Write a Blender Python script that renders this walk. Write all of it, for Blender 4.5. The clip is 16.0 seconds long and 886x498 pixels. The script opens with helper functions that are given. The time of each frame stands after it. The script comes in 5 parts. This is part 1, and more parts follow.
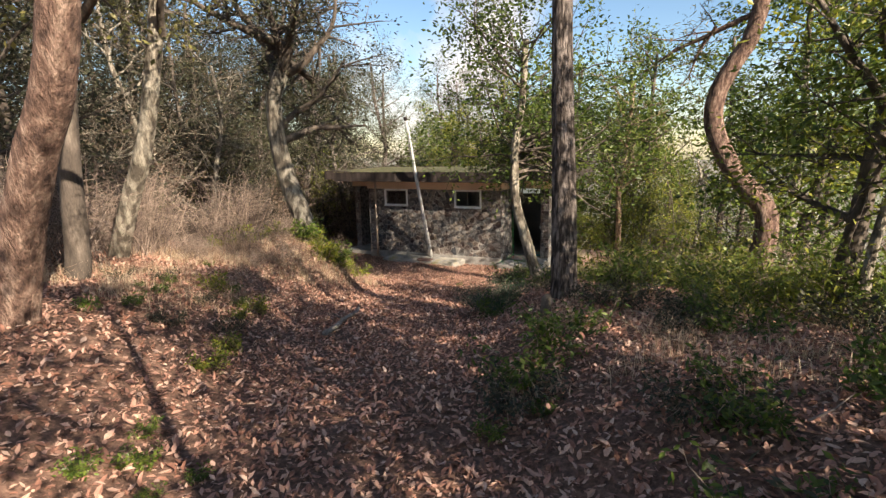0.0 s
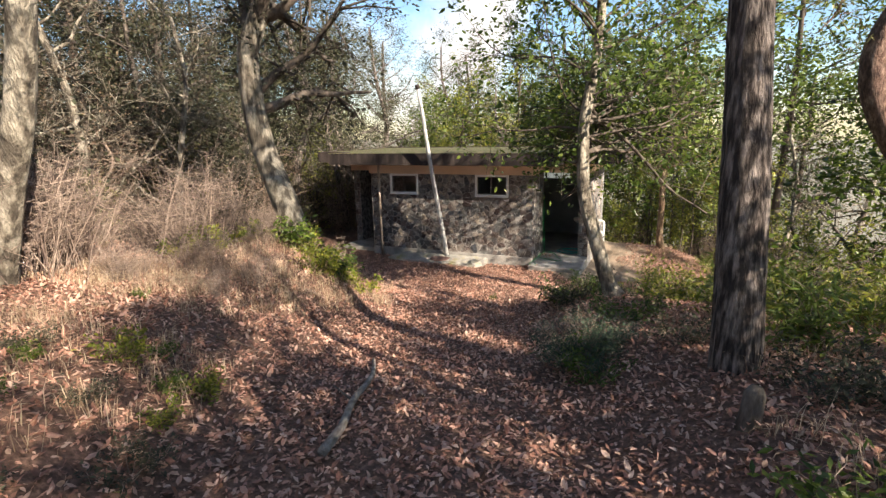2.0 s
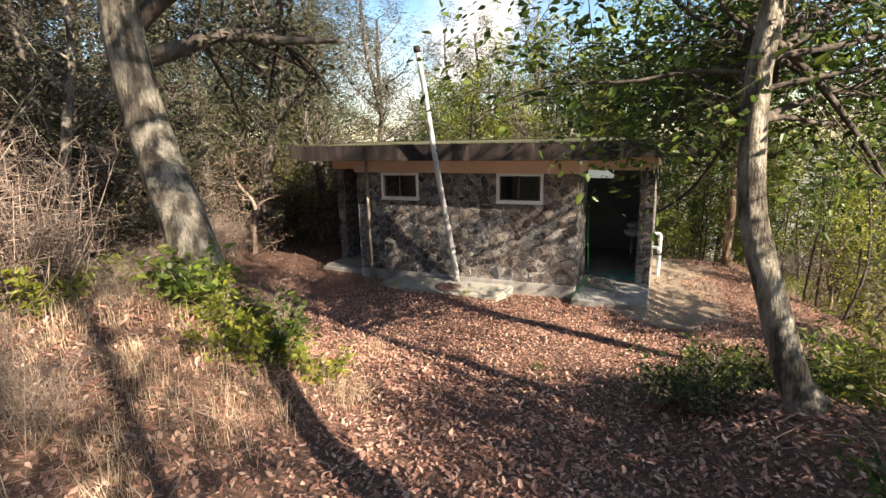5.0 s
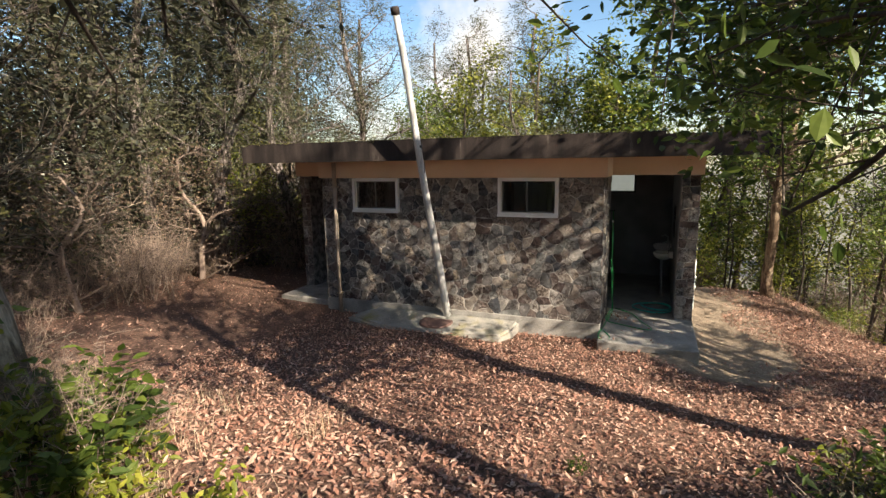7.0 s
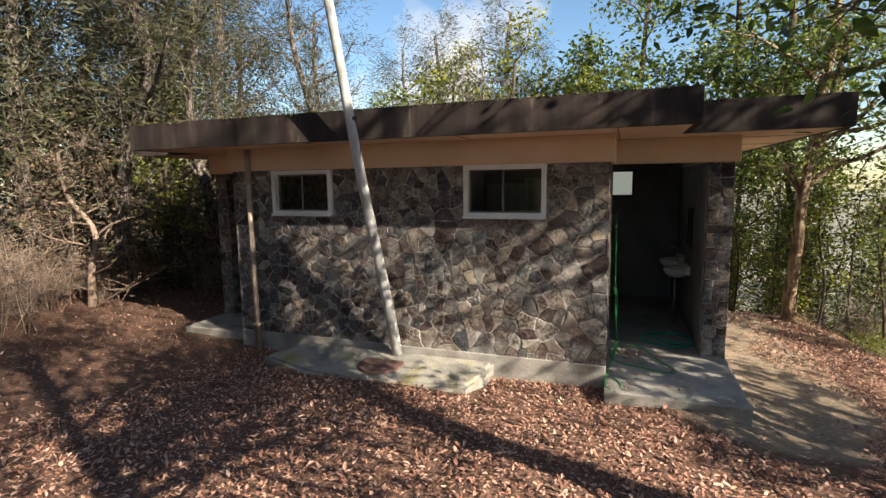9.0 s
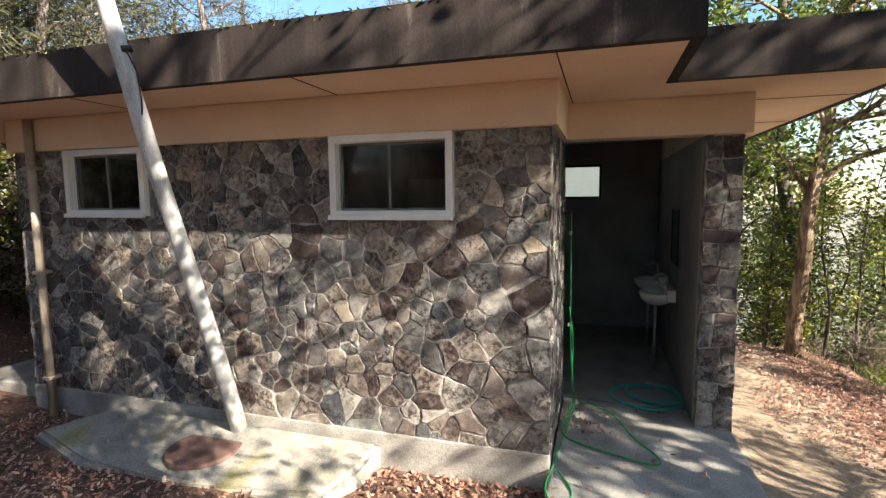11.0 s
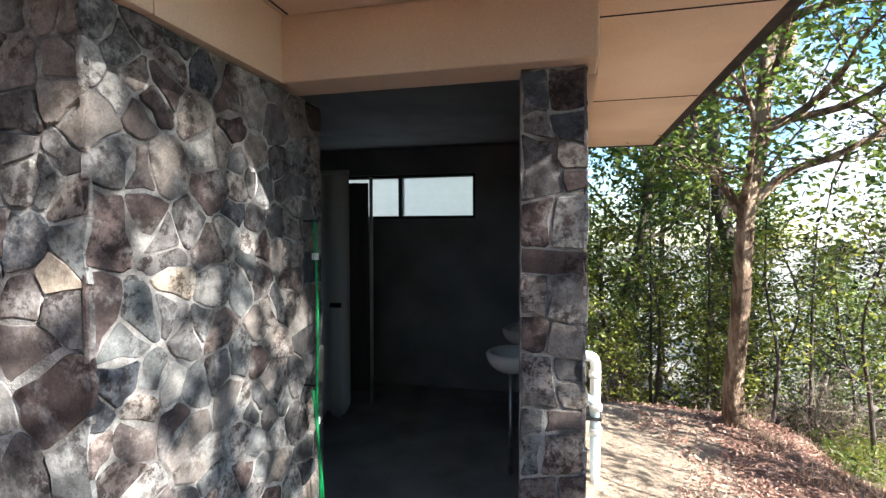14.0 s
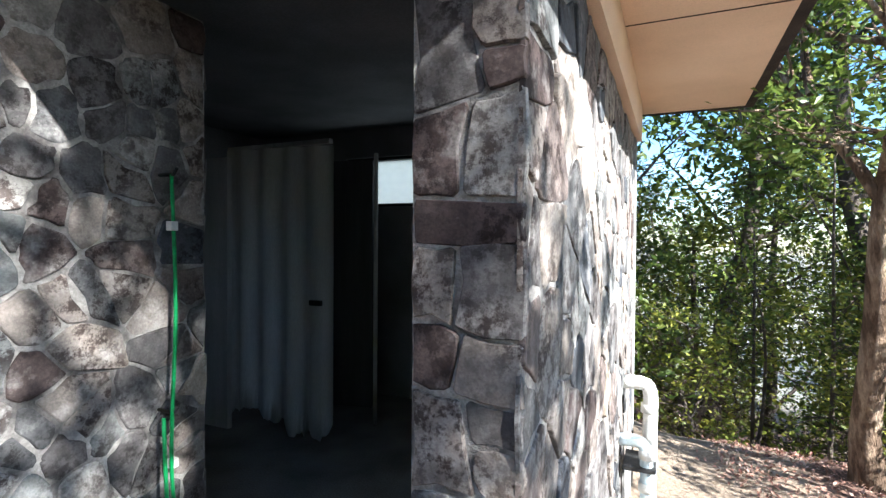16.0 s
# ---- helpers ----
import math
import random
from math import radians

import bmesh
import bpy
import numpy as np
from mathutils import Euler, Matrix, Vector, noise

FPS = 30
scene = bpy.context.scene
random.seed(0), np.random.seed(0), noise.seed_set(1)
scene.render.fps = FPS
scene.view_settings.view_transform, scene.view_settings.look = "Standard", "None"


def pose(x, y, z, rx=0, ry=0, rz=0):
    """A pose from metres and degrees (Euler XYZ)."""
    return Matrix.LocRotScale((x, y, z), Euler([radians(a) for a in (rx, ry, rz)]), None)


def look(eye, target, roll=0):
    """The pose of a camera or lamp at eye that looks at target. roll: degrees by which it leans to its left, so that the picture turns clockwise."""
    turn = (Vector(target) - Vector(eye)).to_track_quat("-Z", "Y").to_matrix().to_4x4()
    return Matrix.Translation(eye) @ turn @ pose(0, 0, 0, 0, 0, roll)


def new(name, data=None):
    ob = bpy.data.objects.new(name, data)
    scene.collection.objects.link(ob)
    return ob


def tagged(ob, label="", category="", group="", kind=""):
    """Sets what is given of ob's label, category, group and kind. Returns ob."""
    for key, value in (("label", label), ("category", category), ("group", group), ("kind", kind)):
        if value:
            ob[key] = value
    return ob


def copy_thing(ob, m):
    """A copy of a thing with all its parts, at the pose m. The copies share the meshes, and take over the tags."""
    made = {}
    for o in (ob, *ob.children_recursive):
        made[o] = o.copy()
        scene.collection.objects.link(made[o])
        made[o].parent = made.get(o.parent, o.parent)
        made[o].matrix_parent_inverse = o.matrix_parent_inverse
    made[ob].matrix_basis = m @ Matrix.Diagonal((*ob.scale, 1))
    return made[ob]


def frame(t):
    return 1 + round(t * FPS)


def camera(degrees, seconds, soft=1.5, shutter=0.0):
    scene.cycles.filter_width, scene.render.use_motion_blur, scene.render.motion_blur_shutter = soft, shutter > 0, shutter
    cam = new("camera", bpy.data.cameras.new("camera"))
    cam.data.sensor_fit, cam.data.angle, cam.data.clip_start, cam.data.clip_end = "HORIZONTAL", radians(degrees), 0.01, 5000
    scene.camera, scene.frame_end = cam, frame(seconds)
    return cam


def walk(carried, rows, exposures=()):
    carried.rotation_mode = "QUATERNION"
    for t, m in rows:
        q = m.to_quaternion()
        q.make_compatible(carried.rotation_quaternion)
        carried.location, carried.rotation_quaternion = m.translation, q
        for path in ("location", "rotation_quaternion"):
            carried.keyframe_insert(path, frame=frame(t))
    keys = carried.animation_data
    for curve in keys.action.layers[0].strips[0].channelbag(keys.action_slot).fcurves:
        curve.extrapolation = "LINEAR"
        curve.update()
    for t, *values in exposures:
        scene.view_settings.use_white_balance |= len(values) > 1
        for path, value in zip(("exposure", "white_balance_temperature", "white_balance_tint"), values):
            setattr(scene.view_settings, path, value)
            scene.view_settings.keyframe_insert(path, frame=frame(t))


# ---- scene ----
cam = camera(82.5, 16.0, soft=1.4)
PATH = [
    (0, (4.635, -14.717, 3.48), (3.833, -12.927, 3.091), -1.1),
    (0.5, (4.253, -14.172, 3.393), (3.458, -12.388, 2.965), -1.1),
    (1, (3.766, -13.598, 3.408), (2.983, -11.813, 2.96), -1.1),
    (1.5, (3.378, -13.052, 3.35), (2.598, -11.266, 2.9), -1.2),
    (2, (2.954, -12.501, 3.328), (2.176, -10.715, 2.874), -1.2),
    (2.5, (2.68, -11.988, 3.254), (1.902, -10.202, 2.801), -1.4),
    (3, (2.331, -11.438, 3.17), (1.558, -9.656, 2.694), -1.5),
    (3.5, (2.089, -10.917, 3.119), (1.303, -9.145, 2.627), -1.6),
    (4, (1.826, -10.395, 3.072), (1.037, -8.624, 2.578), -1.5),
    (4.2, (1.729, -10.165, 3.105), (0.94, -8.393, 2.617), -1.6),
    (6.3, (0.877, -8.017, 2.614), (0.098, -6.212, 2.245), -1.0),
    (6.5, (0.776, -7.815, 2.586), (0.003, -6.006, 2.226), -1.0),
    (7, (0.602, -7.34, 2.491), (-0.152, -5.521, 2.142), -1.0),
    (7.5, (0.324, -6.805, 2.371), (-0.388, -4.966, 2.038), -0.9),
    (8, (0.169, -6.34, 2.256), (-0.497, -4.482, 1.936), -0.8),
    (8.2, (0.126, -6.175, 2.214), (-0.536, -4.313, 1.904), -0.9),
    (10.3, (0.213, -3.854, 1.848), (-0.475, -1.987, 1.638), -0.9),
    (10.5, (0.232, -3.665, 1.849), (-0.441, -1.794, 1.633), -0.6),
    (11, (0.292, -3.192, 1.784), (-0.305, -1.294, 1.579), -0.6),
    (11.5, (0.41, -2.726, 1.723), (-0.082, -0.796, 1.538), -0.6),
    (12, (0.493, -2.278, 1.675), (0.06, -0.334, 1.492), -0.5),
    (12.5, (0.659, -1.936, 1.675), (0.24, 0.014, 1.525), -0.6),
    (13, (0.854, -1.623, 1.661), (0.417, 0.325, 1.542), -0.5),
    (13.5, (1.011, -1.323, 1.617), (0.55, 0.621, 1.527), -0.2),
    (14, (1.188, -1.032, 1.577), (0.709, 0.909, 1.519), -0.1),
    (14.5, (1.298, -0.769, 1.53), (0.758, 1.156, 1.486), 0.0),
    (15, (1.382, -0.487, 1.512), (0.763, 1.415, 1.473), 0.1),
    (15.5, (1.493, -0.267, 1.48), (0.779, 1.601, 1.446), 0.2),
    (16, (1.521, -0.024, 1.436), (0.696, 1.797, 1.4), 0.4),
]
walk(cam, [(t, look(eye, target, roll)) for t, eye, target, roll in PATH],
     [(0.0, 1.5, 7600, 13), (1.0, 1.66, 7300, 13), (4.0, 1.8, 7400, 12), (6.5, 1.66, 7450, 11), (8.0, 1.38, 7400, 10), (10.5, 2.1, 7200, 10), (11.5, 2.45, 6900, 9), (13.5, 2.6, 6150, 9), (16.0, 2.6, 5720, 8)])

# world, sun and exposure
SUN = Vector((0.797, -0.338, 0.5)).normalized()
world = bpy.data.worlds.new("sky")
scene.world = world
world.use_nodes = True
wn, wl = world.node_tree.nodes, world.node_tree.links
wn.clear()
sky = wn.new("ShaderNodeTexSky")
sky.sky_type, sky.sun_disc = "NISHITA", False
sky.sun_elevation, sky.sun_rotation = radians(30), radians(113)
sky.air_density, sky.dust_density, sky.ozone_density = 1.0, 0.3, 3.0
coord = wn.new("ShaderNodeTexCoord")
cloud = wn.new("ShaderNodeTexNoise")
cloud.inputs["Scale"].default_value, cloud.inputs["Detail"].default_value = 2.6, 7
cloud.inputs["Roughness"].default_value = 0.55
cover = wn.new("ShaderNodeValToRGB")
cover.color_ramp.elements[0].position, cover.color_ramp.elements[1].position = 0.53, 0.66
blend = wn.new("ShaderNodeMix")
blend.data_type = "RGBA"
blend.inputs[7].default_value = (5.2, 5.3, 5.5, 1)
back = wn.new("ShaderNodeBackground")
back.inputs["Strength"].default_value = 0.076
wout = wn.new("ShaderNodeOutputWorld")
wl.new(coord.outputs["Generated"], cloud.inputs["Vector"])
wl.new(cloud.outputs["Fac"], cover.inputs["Fac"])
wl.new(cover.outputs["Color"], blend.inputs[0])
deep = wn.new("ShaderNodeHueSaturation")
deep.inputs["Saturation"].default_value = 1.12
wl.new(sky.outputs["Color"], deep.inputs["Color"])
wl.new(deep.outputs["Color"], blend.inputs[6])
wl.new(blend.outputs[2], back.inputs["Color"])
wl.new(back.outputs["Background"], wout.inputs["Surface"])
sun = new("sun", bpy.data.lights.new("sun", "SUN"))
sun.data.energy, sun.data.angle, sun.data.color = 5.0, radians(0.53), (1.0, 0.93, 0.83)
sun.matrix_world = look(SUN * 40, (0, 0, 0))


# daylight from the open sky on the rear window
daylight = new("rear_window_daylight", bpy.data.lights.new("rear_window_daylight", "AREA"))
daylight.data.shape, daylight.data.size, daylight.data.size_y = "RECTANGLE", 1.58, 0.44
daylight.data.energy, daylight.data.color = 0.24, (0.86, 0.95, 1.0)
daylight.matrix_world = look((-0.525, 4.19, 1.97), (-0.525, 0.0, 1.97))


# materials
def shade(name, ramp, scale=4.0, rough=0.8, bump=0.3, grain=60.0, stretch=(1, 1, 1), vary="", metal=0.0, thin=0.0,
          fine=0.5, rand=0.5, gloss=0.3, local=False, contrast=False, relief=0.02):
    """A material: a colour ramp driven by broad noise and, where asked, by a random number for each object or island."""
    m = bpy.data.materials.new(name)
    m.use_nodes = True
    n, l = m.node_tree.nodes, m.node_tree.links
    n.clear()
    out, b = n.new("ShaderNodeOutputMaterial"), n.new("ShaderNodeBsdfPrincipled")
    b.inputs["Roughness"].default_value, b.inputs["Metallic"].default_value = rough, metal
    b.inputs["Specular IOR Level"].default_value = gloss
    pos = n.new("ShaderNodeTexCoord") if local else n.new("ShaderNodeNewGeometry")
    mapping = n.new("ShaderNodeMapping")
    mapping.inputs["Scale"].default_value = stretch
    l.new(pos.outputs["Object" if local else "Position"], mapping.inputs["Vector"])
    broad, small = n.new("ShaderNodeTexNoise"), n.new("ShaderNodeTexNoise")
    broad.inputs["Scale"].default_value, broad.inputs["Detail"].default_value = scale, 5
    small.inputs["Scale"].default_value, small.inputs["Detail"].default_value = grain, 4
    small.inputs["Roughness"].default_value = 0.65
    for t in (broad, small):
        l.new(mapping.outputs["Vector"], t.inputs["Vector"])
    fac = broad.outputs["Fac"]
    if contrast:
        wide = n.new("ShaderNodeMapRange")
        wide.inputs[1].default_value, wide.inputs[2].default_value = 0.32, 0.68
        l.new(fac, wide.inputs[0])
        fac = wide.outputs[0]
    if vary:
        if vary == "object":
            r = n.new("ShaderNodeObjectInfo").outputs["Random"]
        else:
            r = n.new("ShaderNodeNewGeometry").outputs["Random Per Island"]
        mix = n.new("ShaderNodeMix")
        mix.inputs[0].default_value = rand
        l.new(fac, mix.inputs[2])
        l.new(r, mix.inputs[3])
        fac = mix.outputs[0]
    cr = n.new("ShaderNodeValToRGB")
    e = cr.color_ramp.elements
    while len(e) < len(ramp):
        e.new(0.5)
    for i, (p, c) in enumerate(ramp):
        e[i].position, e[i].color = p, (*c, 1)
    l.new(fac, cr.inputs["Fac"])
    mul = n.new("ShaderNodeMix")
    mul.data_type, mul.blend_type = "RGBA", "MULTIPLY"
    mul.inputs[0].default_value = fine
    spread = n.new("ShaderNodeMapRange")
    spread.inputs[1].default_value, spread.inputs[2].default_value = 0.3, 0.7
    spread.inputs[3].default_value, spread.inputs[4].default_value = 0.35, 1.35
    l.new(small.outputs["Fac"], spread.inputs[0])
    l.new(cr.outputs["Color"], mul.inputs[6])
    l.new(spread.outputs[0], mul.inputs[7])
    l.new(mul.outputs[2], b.inputs["Base Color"])
    if bump:
        bp = n.new("ShaderNodeBump")
        bp.inputs["Strength"].default_value, bp.inputs["Distance"].default_value = bump, relief
        l.new(small.outputs["Fac"], bp.inputs["Height"])
        l.new(bp.outputs["Normal"], b.inputs["Normal"])
    if thin:
        tr, ms = n.new("ShaderNodeBsdfTranslucent"), n.new("ShaderNodeMixShader")
        ms.inputs[0].default_value = thin
        l.new(mul.outputs[2], tr.inputs["Color"])
        l.new(b.outputs["BSDF"], ms.inputs[1])
        l.new(tr.outputs["BSDF"], ms.inputs[2])
        l.new(ms.outputs["Shader"], out.inputs["Surface"])
    else:
        l.new(b.outputs["BSDF"], out.inputs["Surface"])
    return m


STONE_HUES = [(0.0, (0.085, 0.062, 0.057)), (0.12, (0.115, 0.113, 0.112)), (0.24, (0.16, 0.128, 0.115)), (0.34, (0.22, 0.19, 0.168)), (0.47, (0.165, 0.168, 0.163)),
              (0.58, (0.27, 0.232, 0.2)), (0.69, (0.13, 0.12, 0.116)), (0.82, (0.33, 0.31, 0.285)), (0.92, (0.44, 0.37, 0.29)), (0.95, (0.07, 0.075, 0.085))]


def rubble(name, vary):
    """Split stone: one hue to a stone, clouded, pitted with dark specks and dusted with pale lime."""
    m = bpy.data.materials.new(name)
    m.use_nodes = True
    n, l = m.node_tree.nodes, m.node_tree.links
    b = n["Principled BSDF"]
    b.inputs["Roughness"].default_value, b.inputs["Specular IOR Level"].default_value = 0.75, 0.3
    g = n.new("ShaderNodeNewGeometry")
    r = n.new("ShaderNodeObjectInfo").outputs["Random"] if vary == "object" else g.outputs["Random Per Island"]

    def noise(scale, detail, rough):
        t = n.new("ShaderNodeTexNoise")
        t.noise_dimensions = "4D"
        t.inputs["Scale"].default_value, t.inputs["Detail"].default_value, t.inputs["Roughness"].default_value = scale, detail, rough
        k = n.new("ShaderNodeMath")
        k.operation = "MULTIPLY"
        k.inputs[1].default_value = 37.0
        l.new(r, k.inputs[0])
        l.new(k.outputs[0], t.inputs["W"])
        l.new(g.outputs["Position"], t.inputs["Vector"])
        return t.outputs["Fac"]

    def span(sock, a, c, lo, hi):
        k = n.new("ShaderNodeMapRange")
        for i, v in enumerate((a, c, lo, hi)):
            k.inputs[i + 1].default_value = v
        l.new(sock, k.inputs[0])
        return k.outputs[0]

    def mix(kind, fac, a, c):
        k = n.new("ShaderNodeMix")
        k.data_type, k.blend_type = "RGBA", kind
        for i, v in ((0, fac), (6, a), (7, c)):
            if isinstance(v, (float, tuple)):
                k.inputs[i].default_value = v
            else:
                l.new(v, k.inputs[i])
        return k.outputs[2]
    hue = n.new("ShaderNodeValToRGB")
    hue.color_ramp.interpolation = "CONSTANT"
    e = hue.color_ramp.elements
    while len(e) < len(STONE_HUES):
        e.new(0.5)
    for i, (p, c) in enumerate(STONE_HUES):
        e[i].position, e[i].color = p, (*c, 1)
    l.new(r, hue.inputs["Fac"])
    cloud, speck, lime, grit = noise(8, 4, 0.6), noise(30, 6, 0.75), noise(6, 5, 0.7), noise(140, 3, 0.6)
    both = n.new("ShaderNodeMath")
    both.operation = "MULTIPLY"
    l.new(span(speck, 0.46, 0.56, 0.0, 1.0), both.inputs[0])
    l.new(span(noise(5, 3, 0.5), 0.4, 0.58, 0.2, 1.0), both.inputs[1])
    pits = both.outputs[0]
    c = mix("MULTIPLY", 1.0, hue.outputs["Color"], span(cloud, 0.35, 0.65, 0.62, 1.3))
    c = mix("MIX", span(lime, 0.52, 0.68, 0.0, 0.7), c, (0.43, 0.41, 0.385, 1))
    c = mix("MULTIPLY", pits, c, (0.22, 0.18, 0.175, 1))
    c = mix("MULTIPLY", 0.6, c, span(grit, 0.3, 0.7, 0.6, 1.4))
    l.new(c, b.inputs["Base Color"])
    bp, bq = n.new("ShaderNodeBump"), n.new("ShaderNodeBump")
    bp.inputs["Strength"].default_value, bp.inputs["Distance"].default_value = 0.5, 0.014
    bq.inputs["Strength"].default_value, bq.inputs["Distance"].default_value = 0.5, 0.006
    l.new(cloud, bp.inputs["Height"])
    l.new(speck, bq.inputs["Height"])
    l.new(bp.outputs["Normal"], bq.inputs["Normal"])
    l.new(bq.outputs["Normal"], b.inputs["Normal"])
    return m


STONE, STONE_REST = rubble("rubble_stone", "object"), rubble("rubble_stone_far", "island")
BROWNBARK = shade("brown_bark", [(0.3, (0.13, 0.085, 0.055)), (0.52, (0.27, 0.185, 0.125)), (0.72, (0.4, 0.3, 0.21))], 5, 0.9, 1.0, 26, stretch=(2.2, 2.2, 0.6), relief=0.05, contrast=True, fine=0.7)
MORTAR = shade("mortar", [(0.25, (0.15, 0.138, 0.13)), (0.5, (0.27, 0.25, 0.232)), (0.75, (0.42, 0.395, 0.365))], 9, 0.95, 0.5, 110, contrast=True)
CONCRETE = shade("concrete", [(0.3, (0.2, 0.19, 0.175)), (0.55, (0.34, 0.325, 0.3)), (0.75, (0.42, 0.4, 0.36))], 3.2, 0.9, 0.35, 90)
MOSSY = shade("mossy_concrete", [(0.35, (0.22, 0.22, 0.2)), (0.52, (0.36, 0.34, 0.3)), (0.66, (0.3, 0.27, 0.14)), (0.8, (0.19, 0.2, 0.06))], 2.4, 0.92, 0.5, 60)
STAIN = shade("rusty_iron", [(0.3, (0.1, 0.06, 0.055)), (0.7, (0.2, 0.12, 0.1))], 7, 0.8, 0.4, 120)
PLASTER = shade("beige_plaster", [(0.3, (0.65, 0.475, 0.34)), (0.55, (0.75, 0.56, 0.41)), (0.75, (0.8, 0.62, 0.475))], 1.3, 0.85, 0.12, 160, fine=0.2)
FASCIA = shade("stained_fascia", [(0.22, (0.014, 0.011, 0.011)), (0.48, (0.032, 0.024, 0.022)), (0.68, (0.062, 0.047, 0.042)), (0.8, (0.22, 0.19, 0.165))], 1.5, 0.85, 0.15, 60, stretch=(4.5, 4.5, 0.9), fine=0.8)
ROOFTOP = shade("mossy_roof", [(0.35, (0.05, 0.07, 0.02)), (0.6, (0.12, 0.1, 0.06)), (0.8, (0.08, 0.12, 0.03))], 5, 0.95, 0.9, 60)
INSIDE = shade("grimy_grey_paint", [(0.3, (0.17, 0.17, 0.17)), (0.7, (0.28, 0.28, 0.275))], 2.2, 0.8, 0.15, 80, fine=0.3)
INFLOOR = shade("worn_floor", [(0.3, (0.2, 0.195, 0.19)), (0.7, (0.34, 0.33, 0.31))], 3, 0.75, 0.3, 90)
PANEL = shade("grey_door_paint", [(0.3, (0.36, 0.36, 0.36)), (0.7, (0.52, 0.52, 0.52))], 1.6, 0.6, 0.1, 60, stretch=(6, 6, 0.6), fine=0.3)
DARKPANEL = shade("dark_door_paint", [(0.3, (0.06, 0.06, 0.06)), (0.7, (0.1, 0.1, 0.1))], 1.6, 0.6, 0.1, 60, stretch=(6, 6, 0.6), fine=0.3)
ALU = shade("white_window_paint", [(0.3, (0.74, 0.735, 0.72)), (0.7, (0.84, 0.835, 0.82))], 6, 0.45, 0.05, 200, fine=0.15)
PORCELAIN = shade("porcelain", [(0.3, (0.66, 0.66, 0.63)), (0.7, (0.8, 0.8, 0.78))], 4, 0.15, 0.0, 60, fine=0.1, gloss=0.5)
SASH = shade("dull_grey_sash", [(0.3, (0.13, 0.13, 0.13)), (0.7, (0.22, 0.22, 0.215))], 8, 0.5, 0.05, 120, fine=0.3)
STEEL = shade("dull_chrome", [(0.3, (0.35, 0.35, 0.35)), (0.7, (0.55, 0.55, 0.55))], 20, 0.35, 0.1, 200, metal=0.9, fine=0.2)
BLACK = shade("black_fitting", [(0.3, (0.012, 0.012, 0.012)), (0.7, (0.03, 0.03, 0.03))], 20, 0.5, 0.1, 200)
POLE = shade("weathered_pale_pole", [(0.3, (0.33, 0.33, 0.325)), (0.48, (0.56, 0.56, 0.55)), (0.7, (0.72, 0.72, 0.7))], 4, 0.7, 0.3, 70, stretch=(3, 3, 0.5))
PVC = shade("dirty_white_pvc", [(0.3, (0.55, 0.55, 0.51)), (0.7, (0.74, 0.74, 0.72))], 5, 0.4, 0.08, 90, fine=0.25)
PVCBLUE = shade("pale_blue_pvc", [(0.3, (0.42, 0.5, 0.53)), (0.7, (0.56, 0.65, 0.68))], 5, 0.4, 0.08, 90, fine=0.25)
GUTTER = shade("beige_downpipe", [(0.3, (0.3, 0.24, 0.19)), (0.7, (0.46, 0.38, 0.31))], 5, 0.6, 0.1, 90, fine=0.3)
ROPE = shade("green_hose", [(0.3, (0.01, 0.19, 0.05)), (0.7, (0.02, 0.34, 0.1))], 30, 0.45, 0.2, 200)
TEAL = shade("turquoise_hose", [(0.3, (0.01, 0.27, 0.24)), (0.7, (0.02, 0.38, 0.33))], 12, 0.35, 0.1, 120, fine=0.2)
PALEBARK = shade("pale_bark", [(0.25, (0.12, 0.1, 0.078)), (0.5, (0.27, 0.235, 0.185)), (0.72, (0.41, 0.365, 0.295))], 5, 0.9, 1.0, 26, stretch=(2.2, 2.2, 0.6), relief=0.05, contrast=True, fine=0.7)
DEADWOOD = shade("bleached_dead_wood", [(0.3, (0.14, 0.115, 0.1)), (0.55, (0.27, 0.235, 0.2)), (0.75, (0.4, 0.35, 0.3))], 9, 0.9, 0.6, 60, stretch=(3, 1, 3))
PINEBARK = shade("furrowed_bark", [(0.3, (0.06, 0.047, 0.042)), (0.5, (0.16, 0.13, 0.115)), (0.72, (0.31, 0.26, 0.235))], 9, 0.95, 1.0, 22, stretch=(2.6, 2.6, 0.5), fine=1.0, relief=0.09, contrast=True)
REDBARK = shade("red_pine_bark", [(0.3, (0.07, 0.042, 0.035)), (0.5, (0.19, 0.115, 0.088)), (0.72, (0.4, 0.28, 0.22))], 9, 0.9, 1.0, 30, stretch=(2.0, 2.0, 0.7), fine=0.9, relief=0.05)
TWIG = shade("dry_twigs", [(0.25, (0.12, 0.085, 0.072)), (0.5, (0.24, 0.178, 0.146)), (0.75, (0.4, 0.31, 0.25))], 2.5, 0.9, 0.2, 80, vary="island", rand=0.6)
DARKBARK = shade("dark_bark", [(0.3, (0.045, 0.036, 0.03)), (0.55, (0.1, 0.08, 0.065)), (0.75, (0.2, 0.165, 0.135))], 4, 0.9, 0.6, 30, stretch=(2, 2, 0.6))
LITTER = shade("fallen_leaves", [(0.1, (0.12, 0.07, 0.052)), (0.32, (0.3, 0.142, 0.1)), (0.55, (0.45, 0.245, 0.183)), (0.76, (0.56, 0.36, 0.275)), (0.93, (0.64, 0.47, 0.375))],
               1.5, 0.7, 0.15, 60, vary="island", rand=0.75, thin=0.12, fine=0.35)
